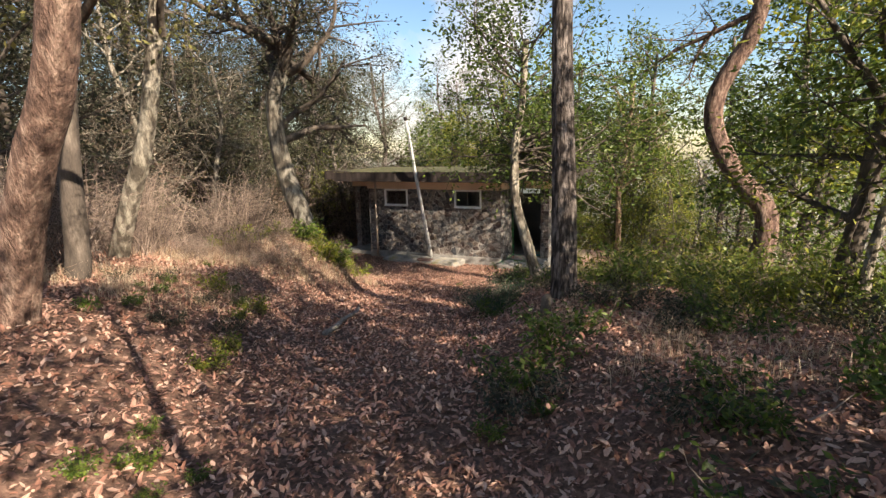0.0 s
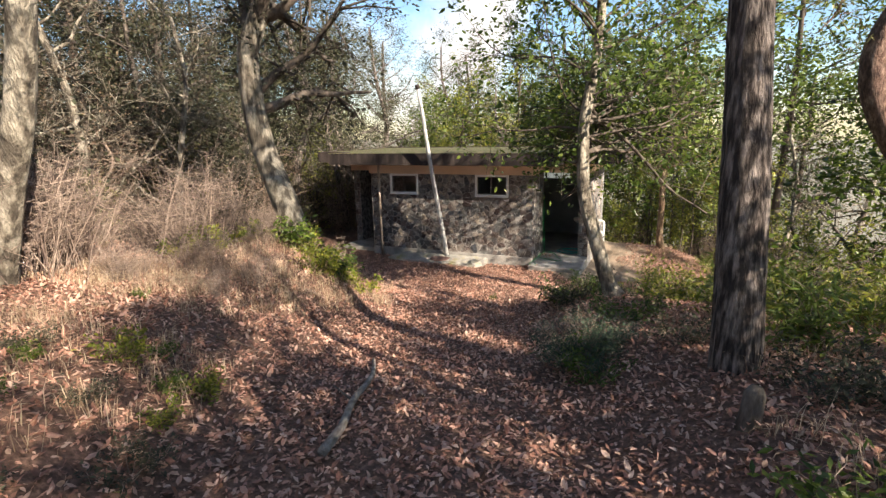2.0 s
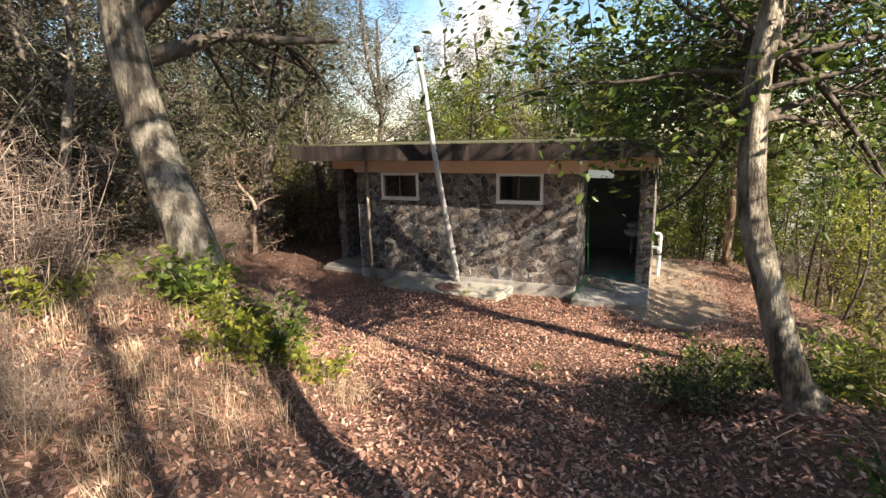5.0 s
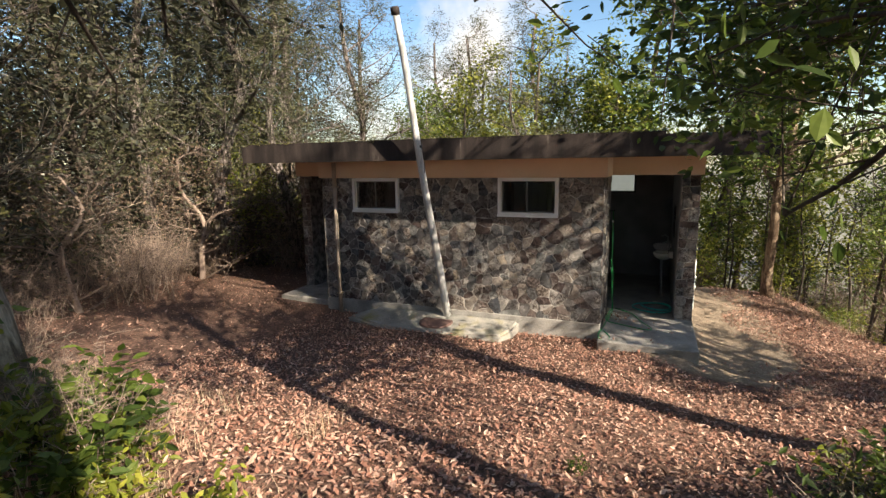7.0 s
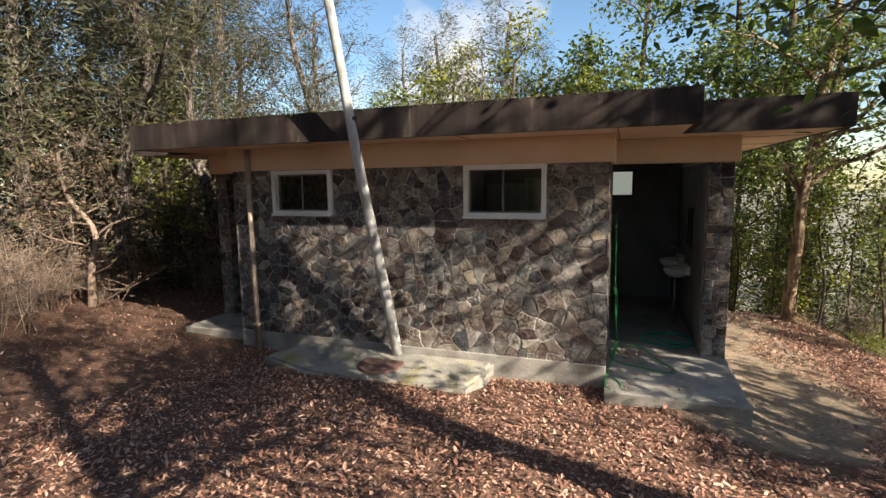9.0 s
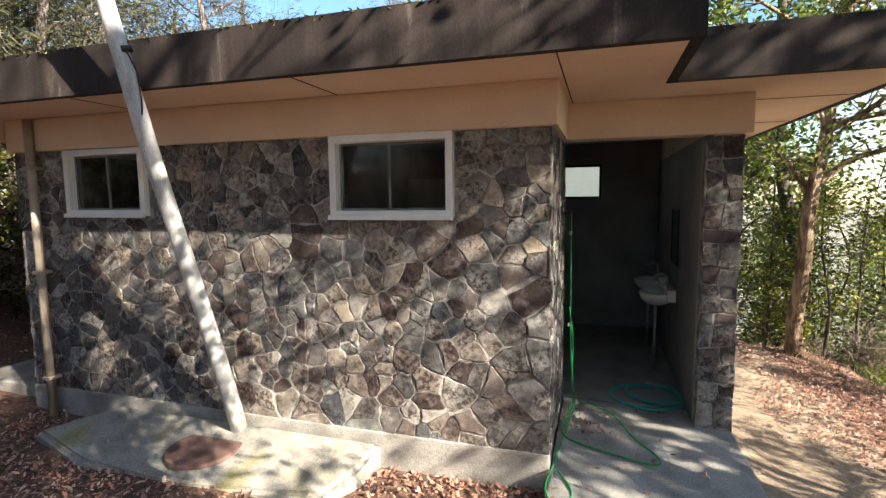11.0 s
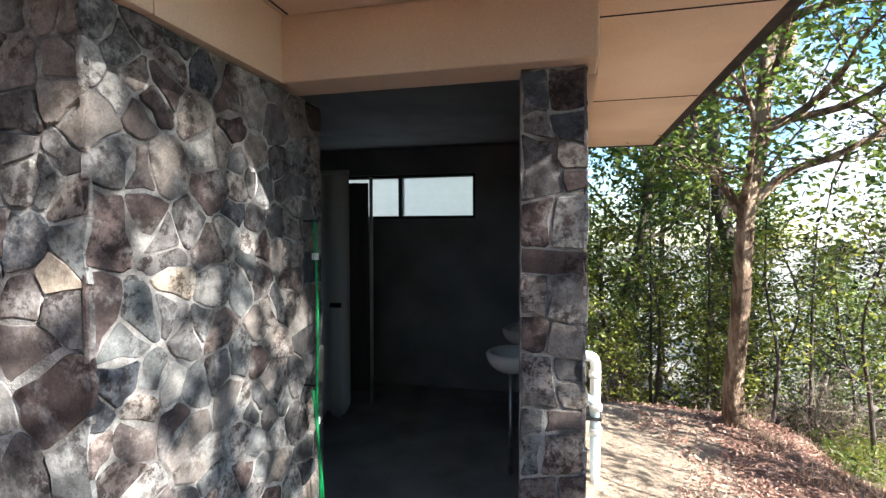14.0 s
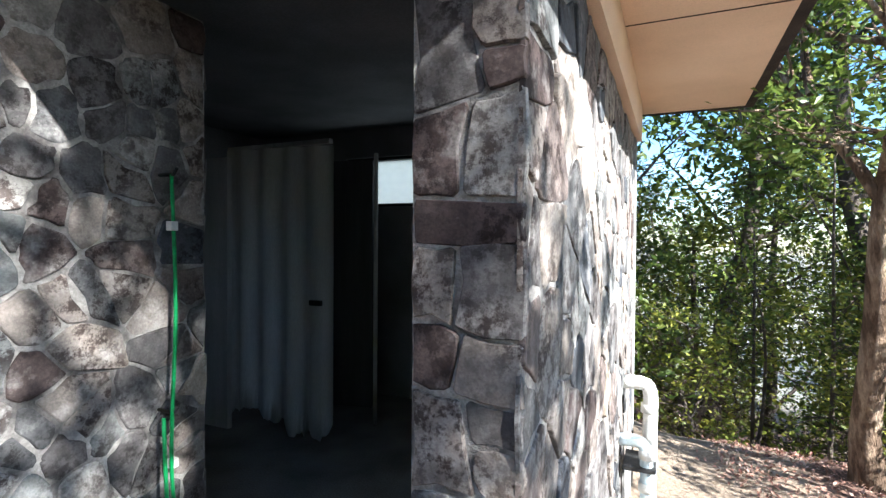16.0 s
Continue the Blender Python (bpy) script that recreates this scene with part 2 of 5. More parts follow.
STRAW = shade("dry_grass", [(0.25, (0.3, 0.19, 0.12)), (0.5, (0.48, 0.36, 0.25)), (0.75, (0.62, 0.5, 0.36))], 1.2, 0.8, 0, 60, vary="island", rand=0.6, thin=0.25)


def leafy(name, dark, mid, light, thin=0.38, rough=0.42, rand=0.62):
    return shade(name, [(0.2, dark), (0.5, mid), (0.8, light)], 0.7, rough, 0, 40, vary="island", rand=rand, thin=thin, fine=0.3, gloss=0.45)


LEAF_GLOSSY = leafy("glossy_green_leaves", (0.032, 0.056, 0.015), (0.085, 0.135, 0.026), (0.18, 0.235, 0.045), 0.55)
LEAF_YELLOW = leafy("yellow_green_leaves", (0.075, 0.1, 0.015), (0.19, 0.22, 0.03), (0.36, 0.35, 0.06), 0.45)
LEAF_DARK = leafy("dark_evergreen_leaves", (0.018, 0.021, 0.011), (0.039, 0.042, 0.021), (0.082, 0.077, 0.04), 0.22, 0.6)
LEAF_SPRUCE = leafy("bluish_green_needles", (0.018, 0.034, 0.021), (0.038, 0.066, 0.038), (0.07, 0.11, 0.058), 0.25, 0.6)
LEAF_OLIVE = leafy("olive_leaves", (0.05, 0.055, 0.02), (0.11, 0.11, 0.035), (0.21, 0.185, 0.06), 0.35)
LEAF_PINE = leafy("dark_pine_needles", (0.028, 0.033, 0.017), (0.06, 0.066, 0.03), (0.12, 0.115, 0.05), 0.25, 0.6)
LEAF_BROWN = leafy("withered_brown_leaves", (0.07, 0.045, 0.03), (0.15, 0.1, 0.07), (0.25, 0.18, 0.12), 0.3, 0.8)
LEAF_FRESH = leafy("fresh_green_leaves", (0.045, 0.076, 0.013), (0.105, 0.155, 0.027), (0.22, 0.275, 0.05), 0.45)


def glass(name, rough=0.02):
    m = bpy.data.materials.new(name)
    m.use_nodes = True
    n, l = m.node_tree.nodes, m.node_tree.links
    b = n["Principled BSDF"]
    b.inputs["Roughness"].default_value = rough
    b.inputs["Transmission Weight"].default_value = 1.0
    b.inputs["IOR"].default_value = 1.45
    dirt = n.new("ShaderNodeTexNoise")
    dirt.inputs["Scale"].default_value = 9
    ramp = n.new("ShaderNodeValToRGB")
    ramp.color_ramp.elements[0].color, ramp.color_ramp.elements[1].color = (0.75, 0.78, 0.78, 1), (0.95, 0.96, 0.96, 1)
    l.new(dirt.outputs["Fac"], ramp.inputs["Fac"])
    l.new(ramp.outputs["Color"], b.inputs["Base Color"])
    return m


GLASS = glass("window_glass")
FROSTED = glass("frosted_glass", 0.45)


def soil():
    """Ground: dark humus with leaf crumbs, and bare dusty earth beside the hut; pale dry grass in the valley beyond."""
    m = bpy.data.materials.new("forest_floor")
    m.use_nodes = True
    n, l = m.node_tree.nodes, m.node_tree.links
    b = n["Principled BSDF"]
    b.inputs["Roughness"].default_value = 0.95
    b.inputs["Specular IOR Level"].default_value = 0.15
    g = n.new("ShaderNodeNewGeometry")
    big, small = n.new("ShaderNodeTexNoise"), n.new("ShaderNodeTexNoise")
    big.inputs["Scale"].default_value, big.inputs["Detail"].default_value = 0.9, 6
    small.inputs["Scale"].default_value, small.inputs["Detail"].default_value = 26, 6
    small.inputs["Roughness"].default_value = 0.7
    for t in (big, small):
        l.new(g.outputs["Position"], t.inputs["Vector"])
    litter, earth = n.new("ShaderNodeValToRGB"), n.new("ShaderNodeValToRGB")
    for r, cs in ((litter, [(0.3, (0.055, 0.034, 0.028)), (0.5, (0.15, 0.09, 0.068)), (0.68, (0.28, 0.17, 0.125))]),
                  (earth, [(0.3, (0.15, 0.11, 0.08)), (0.52, (0.27, 0.21, 0.155)), (0.7, (0.37, 0.3, 0.23))])):
        r.color_ramp.elements.new(0.5)
        for e, (p, c) in zip(r.color_ramp.elements, cs):
            e.position, e.color = p, (*c, 1)
        l.new(small.outputs["Fac"], r.inputs["Fac"])
    sep = n.new("ShaderNodeSeparateXYZ")
    l.new(g.outputs["Position"], sep.inputs[0])

    def ease(sock, a, c):
        mr = n.new("ShaderNodeMapRange")
        mr.interpolation_type = "SMOOTHSTEP"
        mr.inputs[1].default_value, mr.inputs[2].default_value = a, c
        l.new(sock, mr.inputs[0])
        return mr.outputs[0]

    def join(op, p, q):
        k = n.new("ShaderNodeMath")
        k.operation = op
        for i, v in enumerate((p, q)):
            if isinstance(v, float):
                k.inputs[i].default_value = v
            else:
                l.new(v, k.inputs[i])
        return k.outputs[0]
    area = join("MULTIPLY", join("MULTIPLY", ease(sep.outputs[0], 0.3, 1.1), ease(sep.outputs[0], 3.2, 2.1)), join("MULTIPLY", ease(sep.outputs[1], -1.3, -0.4), ease(sep.outputs[1], 8.5, 6.0)))
    mask = ease(join("ADD", area, join("MULTIPLY", big.outputs["Fac"], 0.9)), 0.75, 1.15)
    mix = n.new("ShaderNodeMix")
    mix.data_type = "RGBA"
    l.new(mask, mix.inputs[0])
    l.new(litter.outputs["Color"], mix.inputs[6])
    l.new(earth.outputs["Color"], mix.inputs[7])
    field = n.new("ShaderNodeMix")
    field.data_type = "RGBA"
    field.inputs[7].default_value = (0.2, 0.195, 0.16, 1)
    far = n.new("ShaderNodeMath")
    far.operation = "MAXIMUM"
    l.new(ease(sep.outputs[0], 9.0, 14.0), far.inputs[0])
    l.new(ease(sep.outputs[1], 14.0, 20.0), far.inputs[1])
    l.new(far.outputs[0], field.inputs[0])
    l.new(mix.outputs[2], field.inputs[6])
    l.new(field.outputs[2], b.inputs["Base Color"])
    bp = n.new("ShaderNodeBump")
    bp.inputs["Strength"].default_value, bp.inputs["Distance"].default_value = 0.8, 0.03
    l.new(small.outputs["Fac"], bp.inputs["Height"])
    l.new(bp.outputs["Normal"], b.inputs["Normal"])
    return m


SOIL = soil()
RNG = np.random.default_rng(7)


# building helpers
def mesh_np(name, verts, faces, mats, smooth=False, index=None):
    """A mesh from arrays; faces all of one size, or a list of such arrays."""
    me = bpy.data.meshes.new(name)
    verts = np.asarray(verts, dtype=np.float32)
    groups = faces if isinstance(faces, list) else [faces]
    groups = [np.asarray(f, dtype=np.int32) for f in groups if len(f)]
    loops = np.concatenate([f.ravel() for f in groups])
    sizes = np.concatenate([np.full(len(f), f.shape[1], dtype=np.int32) for f in groups])
    me.vertices.add(len(verts))
    me.vertices.foreach_set("co", verts.ravel())
    me.loops.add(len(loops))
    me.loops.foreach_set("vertex_index", loops)
    me.polygons.add(len(sizes))
    me.polygons.foreach_set("loop_start", np.concatenate([[0], np.cumsum(sizes)[:-1]]).astype(np.int32))
    me.polygons.foreach_set("loop_total", sizes)
    me.polygons.foreach_set("use_smooth", np.full(len(sizes), bool(smooth)))
    for m in mats if isinstance(mats, (list, tuple)) else [mats]:
        me.materials.append(m)
    if index is not None:
        me.polygons.foreach_set("material_index", np.asarray(index, dtype=np.int32))
    me.update(calc_edges=True)
    return me


def bm_mesh(name, bm, material, smooth=False):
    me = bpy.data.meshes.new(name)
    bmesh.ops.recalc_face_normals(bm, faces=bm.faces)
    bm.to_mesh(me)
    bm.free()
    me.materials.append(material)
    if smooth:
        me.polygons.foreach_set("use_smooth", np.ones(len(me.polygons), dtype=bool))
    return me


def part(name, bm, material, parent, label="", smooth=False):
    """Link a bmesh (or a finished mesh) as one object under a thing or a part."""
    me = bm if isinstance(bm, bpy.types.Mesh) else bm_mesh(name, bm, material, smooth)
    ob = new(name, me)
    if parent is not None:
        ob.parent = parent
    if label:
        tagged(ob, label)
    return ob


def thing(name, at, label, category, group="", kind=""):
    ob = new(name)
    ob.empty_display_size = 0.1
    ob.location = at
    return tagged(ob, label, category, group, kind)


def box(bm, x0, x1, y0, y1, z0, z1, bevel=0.0):
    vs = [bm.verts.new((x, y, z)) for x in (x0, x1) for y in (y0, y1) for z in (z0, z1)]
    fs = [(0, 1, 3, 2), (4, 6, 7, 5), (0, 4, 5, 1), (2, 3, 7, 6), (0, 2, 6, 4), (1, 5, 7, 3)]
    made = [bm.faces.new([vs[i] for i in f]) for f in fs]
    if bevel:
        edges = {e for f in made for e in f.edges}
        bmesh.ops.bevel(bm, geom=list(edges), offset=bevel, segments=2, profile=0.6, affect="EDGES")
    return bm


def boxes(*rows, bevel=0.0):
    bm = bmesh.new()
    for r in rows:
        box(bm, *r, bevel=bevel)
    return bm


def smoothstep(a, b, v):
    t = np.clip((v - a) / (b - a), 0, 1)
    return t * t * (3 - 2 * t)


def catmull(points, n):
    """n points of a smooth line through the given ones."""
    p = np.asarray(points, float)
    p = np.vstack([2 * p[0] - p[1], p, 2 * p[-1] - p[-2]])
    k = len(p) - 3
    u = np.linspace(0, k, n)
    i = np.minimum(u.astype(int), k - 1)
    t = (u - i)[:, None]
    a, b, c, d = p[i], p[i + 1], p[i + 2], p[i + 3]
    return 0.5 * (2 * b + (c - a) * t + (2 * a - 5 * b + 4 * c - d) * t**2 + (3 * b - a - 3 * c + d) * t**3)


def tube(points, radii, sides=8, rough=0.0, rng=None, cap=True):
    """Vertices and quads of a tube along a line."""
    p = np.asarray(points, float)
    r = np.broadcast_to(np.asarray(radii, float), (len(p),))
    t = np.gradient(p, axis=0)
    t /= np.linalg.norm(t, axis=1)[:, None] + 1e-9
    upright = np.abs(t[:, 2]) > 0.9
    ref = np.array([1.0, 0, 0]) if upright.all() else np.array([0, 0, 1.0]) if not upright.any() else np.array([0.83, 0.55, 0.02])
    a = np.cross(t, ref)
    a /= np.linalg.norm(a, axis=1)[:, None] + 1e-9
    b = np.cross(t, a)
    ang = np.arange(sides) / sides * 2 * np.pi
    rr = np.tile(r[:, None], (1, sides))
    if rough:
        rr = rr * (1 + rough * rng.standard_normal((1, sides)) + 0.5 * rough * rng.standard_normal((len(p), sides)))
    v = p[:, None] + rr[..., None] * (np.cos(ang)[None, :, None] * a[:, None] + np.sin(ang)[None, :, None] * b[:, None])
    i, j = np.meshgrid(np.arange(len(p) - 1), np.arange(sides), indexing="ij")
    k = (j + 1) % sides
    f = np.stack([i * sides + j, i * sides + k, (i + 1) * sides + k, (i + 1) * sides + j], -1).reshape(-1, 4)
    v = v.reshape(-1, 3)
    if cap:
        n = len(v)
        v = np.vstack([v, p[:1], p[-1:]])
        m = (len(p) - 1) * sides
        c0 = np.stack([np.full(sides, n), (np.arange(sides) + 1) % sides, np.arange(sides), np.arange(sides)], -1)[:, :3]
        c1 = np.stack([np.full(sides, n + 1), m + np.arange(sides), m + (np.arange(sides) + 1) % sides], -1)
        return v, [f, np.vstack([c0, c1])]
    return v, [f]


def tube_mesh(name, points, radii, material, sides=10, smooth=True):
    v, f = tube(points, radii, sides)
    return mesh_np(name, v, f, material, smooth)


class Pile:
    """Gathers vertices and faces into one mesh."""
    def __init__(self):
        self.v, self.q, self.t, self.n = [], [], [], 0

    def add(self, v, faces):
        for f in faces:
            (self.q if f.shape[1] == 4 else self.t).append(f + self.n)
        self.v.append(v)
        self.n += len(v)

    def trim(self, keep):
        """Leave out the faces with a corner that is not to be kept."""
        ok = keep(np.vstack(self.v))
        self.q = [f[ok[f].all(1)] for f in self.q]
        self.t = [f[ok[f].all(1)] for f in self.t]

    def mesh(self, name, material, smooth=True):
        g = [np.vstack(x) for x in (self.q, self.t) if x]
        return mesh_np(name, np.vstack(self.v), g, material, smooth)


def twigs(starts, ends, radius, bend, rng):
    """Thin three-sided twigs, bent once in the middle."""
    s, e = np.asarray(starts, float), np.asarray(ends, float)
    n = len(s)
    mid = (s + e) / 2 + rng.standard_normal((n, 3)) * bend
    pts = np.stack([s, mid, e], 1)
    t = e - s
    t /= np.linalg.norm(t, axis=1)[:, None] + 1e-9
    a = np.cross(t, rng.standard_normal((n, 3)))
    a /= np.linalg.norm(a, axis=1)[:, None] + 1e-9
    b = np.cross(t, a)
    ang = np.arange(3) / 3 * 2 * np.pi
    ring = np.cos(ang)[None, :, None] * a[:, None] + np.sin(ang)[None, :, None] * b[:, None]
    rad = np.broadcast_to(np.asarray(radius, float), (n,))[:, None] * np.array([[1.0, 0.75, 0.35]])
    v = pts[:, :, None] + rad[:, :, None, None] * ring[:, None]
    base = np.arange(n)[:, None, None] * 9
    f = []
    for k in range(2):
        for j in range(3):
            f.append([k * 3 + j, k * 3 + (j + 1) % 3, k * 3 + 3 + (j + 1) % 3, k * 3 + 3 + j])
    return v.reshape(-1, 3), (base + np.array(f)[None]).reshape(-1, 4)


def spikes(starts, ends, radius, rng):
    """The finest twigs: three-sided and straight, drawn out to a point."""
    s, e = np.asarray(starts, float), np.asarray(ends, float)
    n = len(s)
    t = e - s
    a = np.cross(t, rng.standard_normal((n, 3)))
    a /= np.linalg.norm(a, axis=1)[:, None] + 1e-9
    b = np.cross(t / (np.linalg.norm(t, axis=1)[:, None] + 1e-9), a)
    ang = np.arange(3) / 3 * 2 * np.pi
    ring = np.cos(ang)[None, :, None] * a[:, None] + np.sin(ang)[None, :, None] * b[:, None]
    v = np.concatenate([s[:, None] + radius * ring, e[:, None]], 1)
    f = np.array([[0, 1, 3], [1, 2, 3], [2, 0, 3]])
    return v.reshape(-1, 3), (np.arange(n)[:, None, None] * 4 + f[None]).reshape(-1, 3)


def leaves(at, length, width, rng, up=0.5, fold=0.25, droop=0.0, full=False, aim=None):
    """Folded leaves at the given points: four corners each, or six for those seen close by."""
    at = np.asarray(at, float)
    n = len(at)
    along = rng.standard_normal((n, 3)) if aim is None else np.asarray(aim) + 0.5 * rng.standard_normal((n, 3))
    along[:, 2] = along[:, 2] * 0.6 - droop
    along /= np.linalg.norm(along, axis=1)[:, None] + 1e-9
    nor = rng.standard_normal((n, 3)) * (1 - up) + np.array([0, 0, up])
    side = np.cross(along, nor)
    side /= np.linalg.norm(side, axis=1)[:, None] + 1e-9
    nor = np.cross(side, along)
    L = np.broadcast_to(np.asarray(length, float), (n,))[:, None] * rng.uniform(0.65, 1.2, (n, 1))
    W = np.broadcast_to(np.asarray(width, float), (n,))[:, None] * L / np.broadcast_to(np.asarray(length, float), (n,))[:, None] * 0.5
    F = fold * W * rng.uniform(-0.6, 1.6, (n, 1))
    if full:
        c = L * rng.uniform(-0.12, 0.2, (n, 1))
        v = np.stack([at, at + along * L * 0.3 + side * W + nor * F, at + along * L * 0.68 + side * W * 0.78 + nor * (F - c * 0.3),
                      at + along * L - nor * c, at + along * L * 0.68 - side * W * 0.78 + nor * (F - c * 0.3), at + along * L * 0.3 - side * W + nor * F], 1)
        f = np.array([[0, 1, 2, 3], [0, 3, 4, 5]])
        k = 6
    else:
        v = np.stack([at, at + along * L * 0.45 + side * W + nor * F, at + along * L, at + along * L * 0.45 - side * W + nor * F], 1)
        f = np.array([[0, 1, 2], [0, 2, 3]])
        k = 4
    return v.reshape(-1, 3), (np.arange(n)[:, None, None] * k + f[None]).reshape(-1, f.shape[1])


# the lie of the land
PATH_Y = [-60, -20, -15, -11.6, -10, -8, -6, -4.7, -3.3, -2, 0, 4, 10, 60]
PATH_Z = [3.4, 2.2, 1.85, 1.6, 1.36, 1.02, 0.62, 0.4, 0.17, 0.0, -0.14, -0.34, -0.5, -2.5]


def ground(x, y):
    """Height of the ground: a hollow way that falls towards the hut between two banks."""
    x, y = np.asarray(x, float), np.asarray(y, float)
    z = np.interp(y, PATH_Y, PATH_Z)
    mid = np.interp(y, [-60, -14, -10, -8, -5, -2, 60], [20, 3.9, 1.7, 1.0, 0.0, -0.6, -0.6])
    d = x - mid
    z = z + 0.5 * smoothstep(0.9, 2.4, d) * smoothstep(-3.4, -5.4, y)
    z = z + 0.55 * smoothstep(1.1, 2.9, -d) * smoothstep(-4.4, -6.4, y) + 0.25 * smoothstep(3, 9, -d)
    z = z - 0.17 * smoothstep(0.8, 1.7, x) * smoothstep(-1.8, 0, y) - 0.05 * np.clip(x - 1.8, 0, 20) * smoothstep(-2, 1, y)
    z = z + 0.5 * np.exp(-((x + 2.55) / 1.15) ** 2 - ((y + 6.45) / 1.1) ** 2)
    brow = np.maximum(x - np.interp(y, [-9, -5, -2, 0, 2.3, 4, 5.2], [16, 9, 5.6, 4.6, 3.9, 3.35, 3.0]), (y - 5.5) * smoothstep(-1.5, 1.5, x))
    z = z - 2.4 * smoothstep(-0.2, 5.0, brow)
    z = z + 0.03 * np.sin(x * 1.7 + 0.6 * y) * np.cos(1.3 * y - 0.4 * x) + 0.015 * np.sin(4.1 * x + 1.0) * np.sin(3.7 * y)
    return z


def ground_sheet():
    near = np.arange(-11, 11.01, 0.16)
    far = 11 + np.cumsum(np.geomspace(0.4, 60, 26))
    gx = np.concatenate([-far[::-1], near, far])
    gy = np.concatenate([-far[::-1] - 5, np.arange(-16, 9.01, 0.16), far])
    gy = np.unique(np.round(gy, 3))
    X, Y = np.meshgrid(gx, gy)
    Z = ground(np.clip(X, -40, 40), np.clip(Y, -60, 60))
    w, h = len(gx), len(gy)
    i, j = np.meshgrid(np.arange(h - 1), np.arange(w - 1), indexing="ij")
    f = np.stack([i * w + j, i * w + j + 1, (i + 1) * w + j + 1, (i + 1) * w + j], -1).reshape(-1, 4)
    ob = new("ground", mesh_np("ground", np.stack([X, Y, Z], -1).reshape(-1, 3), f, SOIL, True))
    tagged(ob, "brown forest floor with bare dusty earth beside the hut", "ground", kind="structure")


ground_sheet()

# the hut
X0, X1, W0, W1 = -4.7, 0.0, -5.88, 1.265      # front block and outer side walls
YR, YB = 0.93, 4.2                             # recessed porch front, back wall
TOP, SOFFIT, ROOF = 2.21, 2.485, 2.785
WIN = [(-4.06, -3.2, 1.655, 2.205), (-1.53, -0.633, 1.645, 2.21)]


def structure(name, bm, material, label, category="wall"):
    return tagged(part(name, bm, material, None), label, category, kind="structure")


wall_front = structure("wall_front", boxes((X0 + 0.015, WIN[0][0] + 0.02, 0.015, 0.2, -0.5, TOP), (WIN[0][1] - 0.02, WIN[1][0] + 0.02, 0.015, 0.2, -0.5, TOP), (WIN[1][1] - 0.02, X1 - 0.015, 0.015, 0.2, -0.5, TOP),
                                           (WIN[0][0] + 0.02, WIN[0][1] - 0.02, 0.015, 0.2, -0.5, WIN[0][2] + 0.02), (WIN[1][0] + 0.02, WIN[1][1] - 0.02, 0.015, 0.2, -0.5, WIN[1][2] + 0.02)), MORTAR, "hut front wall of irregular brown and grey rubble stone in pale mortar")
wall_porch = structure("wall_porch", boxes((X1 - 0.2, X1 - 0.015, 0.2, 1.28, -0.5, TOP)), MORTAR, "porch side wall of irregular rubble stone, sun dappled")
wall_east = structure("wall_east", boxes((1.01, W1 - 0.015, YR + 0.015, YB, -0.7, TOP)), MORTAR, "outer side wall of rubble stone with squared end pillar")
wall_west_porch = structure("wall_west_porch", boxes((X0 + 0.015, X0 + 0.2, 0.2, 1.28, -0.5, TOP)), MORTAR, "shaded porch side wall of rubble stone")
wall_west = structure("wall_west", boxes((W0 + 0.015, -5.67, YR + 0.015, YB, -0.7, TOP)), MORTAR, "outer wall of rubble stone beside the trees")
structure("wall_back", boxes((W0, -1.33, YB - 0.2, YB, -0.7, TOP + 0.28), (0.28, W1, YB - 0.2, YB, -0.7, TOP + 0.28), (-1.33, 0.28, YB - 0.2, YB, -0.7, 1.74), (-1.33, 0.28, YB - 0.2, YB, 2.2, TOP + 0.27)), INSIDE, "dim grey painted back wall with a high window")
structure("wall_partition", boxes((-2.5, -2.38, 0.2, YB - 0.2, -0.1, SOFFIT)), INSIDE, "grey partition wall between the two washrooms")
structure("wall_lining", boxes((X0 + 0.2, WIN[0][0], 0.2, 0.23, 0, SOFFIT), (WIN[0][1], -2.5, 0.2, 0.23, 0, SOFFIT), (0.998, 1.01, YR + 0.1, YB - 0.2, 0.004, TOP)), INSIDE, "grimy grey inner lining of the washroom")
structure("plinth", boxes((X0 + 0.0, X1 - 0.0, -0.004, 0.2, -0.6, 0.1), bevel=0.012), CONCRETE, "grey concrete plinth under the stone wall", "plinth")
structure("floor", boxes((W0, W1, 1.28, YB, -0.5, 0.0), (X0 + 0.2, X1 - 0.2, 0.2, 1.28, -0.5, -0.002)), INFLOOR, "worn dark concrete washroom floor", "floor")
structure("porch_slab", boxes((0.002, 1.27, -0.42, 1.278, -0.6, -0.004), bevel=0.015), CONCRETE, "grey concrete porch slab with damp patches", "floor")
structure("porch_slab_west", boxes((W0, X0 - 0.002, 0.15, 1.278, -0.6, -0.004), bevel=0.015), CONCRETE, "shaded concrete porch slab", "floor")
beam = bmesh.new()
box(beam, X0 - 0.03, X1 + 0.03, -0.03, 0.2, TOP, SOFFIT, 0.01)
box(beam, X1 - 0.2, X1 + 0.03, 0.2, YR, TOP, SOFFIT)
box(beam, X0 - 0.03, X0 + 0.2, 0.2, YR, TOP, SOFFIT)
box(beam, X1 - 0.2, W1 + 0.03, YR - 0.06, YR + 0.15, TOP, SOFFIT, 0.01)
box(beam, W0 - 0.04, X0 + 0.2, YR - 0.06, YR + 0.15, TOP, SOFFIT, 0.01)
box(beam, 1.0, W1 + 0.035, YR + 0.15, YB, TOP, SOFFIT)
box(beam, W0 - 0.035, -5.66, YR + 0.15, YB, TOP, SOFFIT)
structure("beam", beam, PLASTER, "smooth beige plastered beam above the stone", "beam")


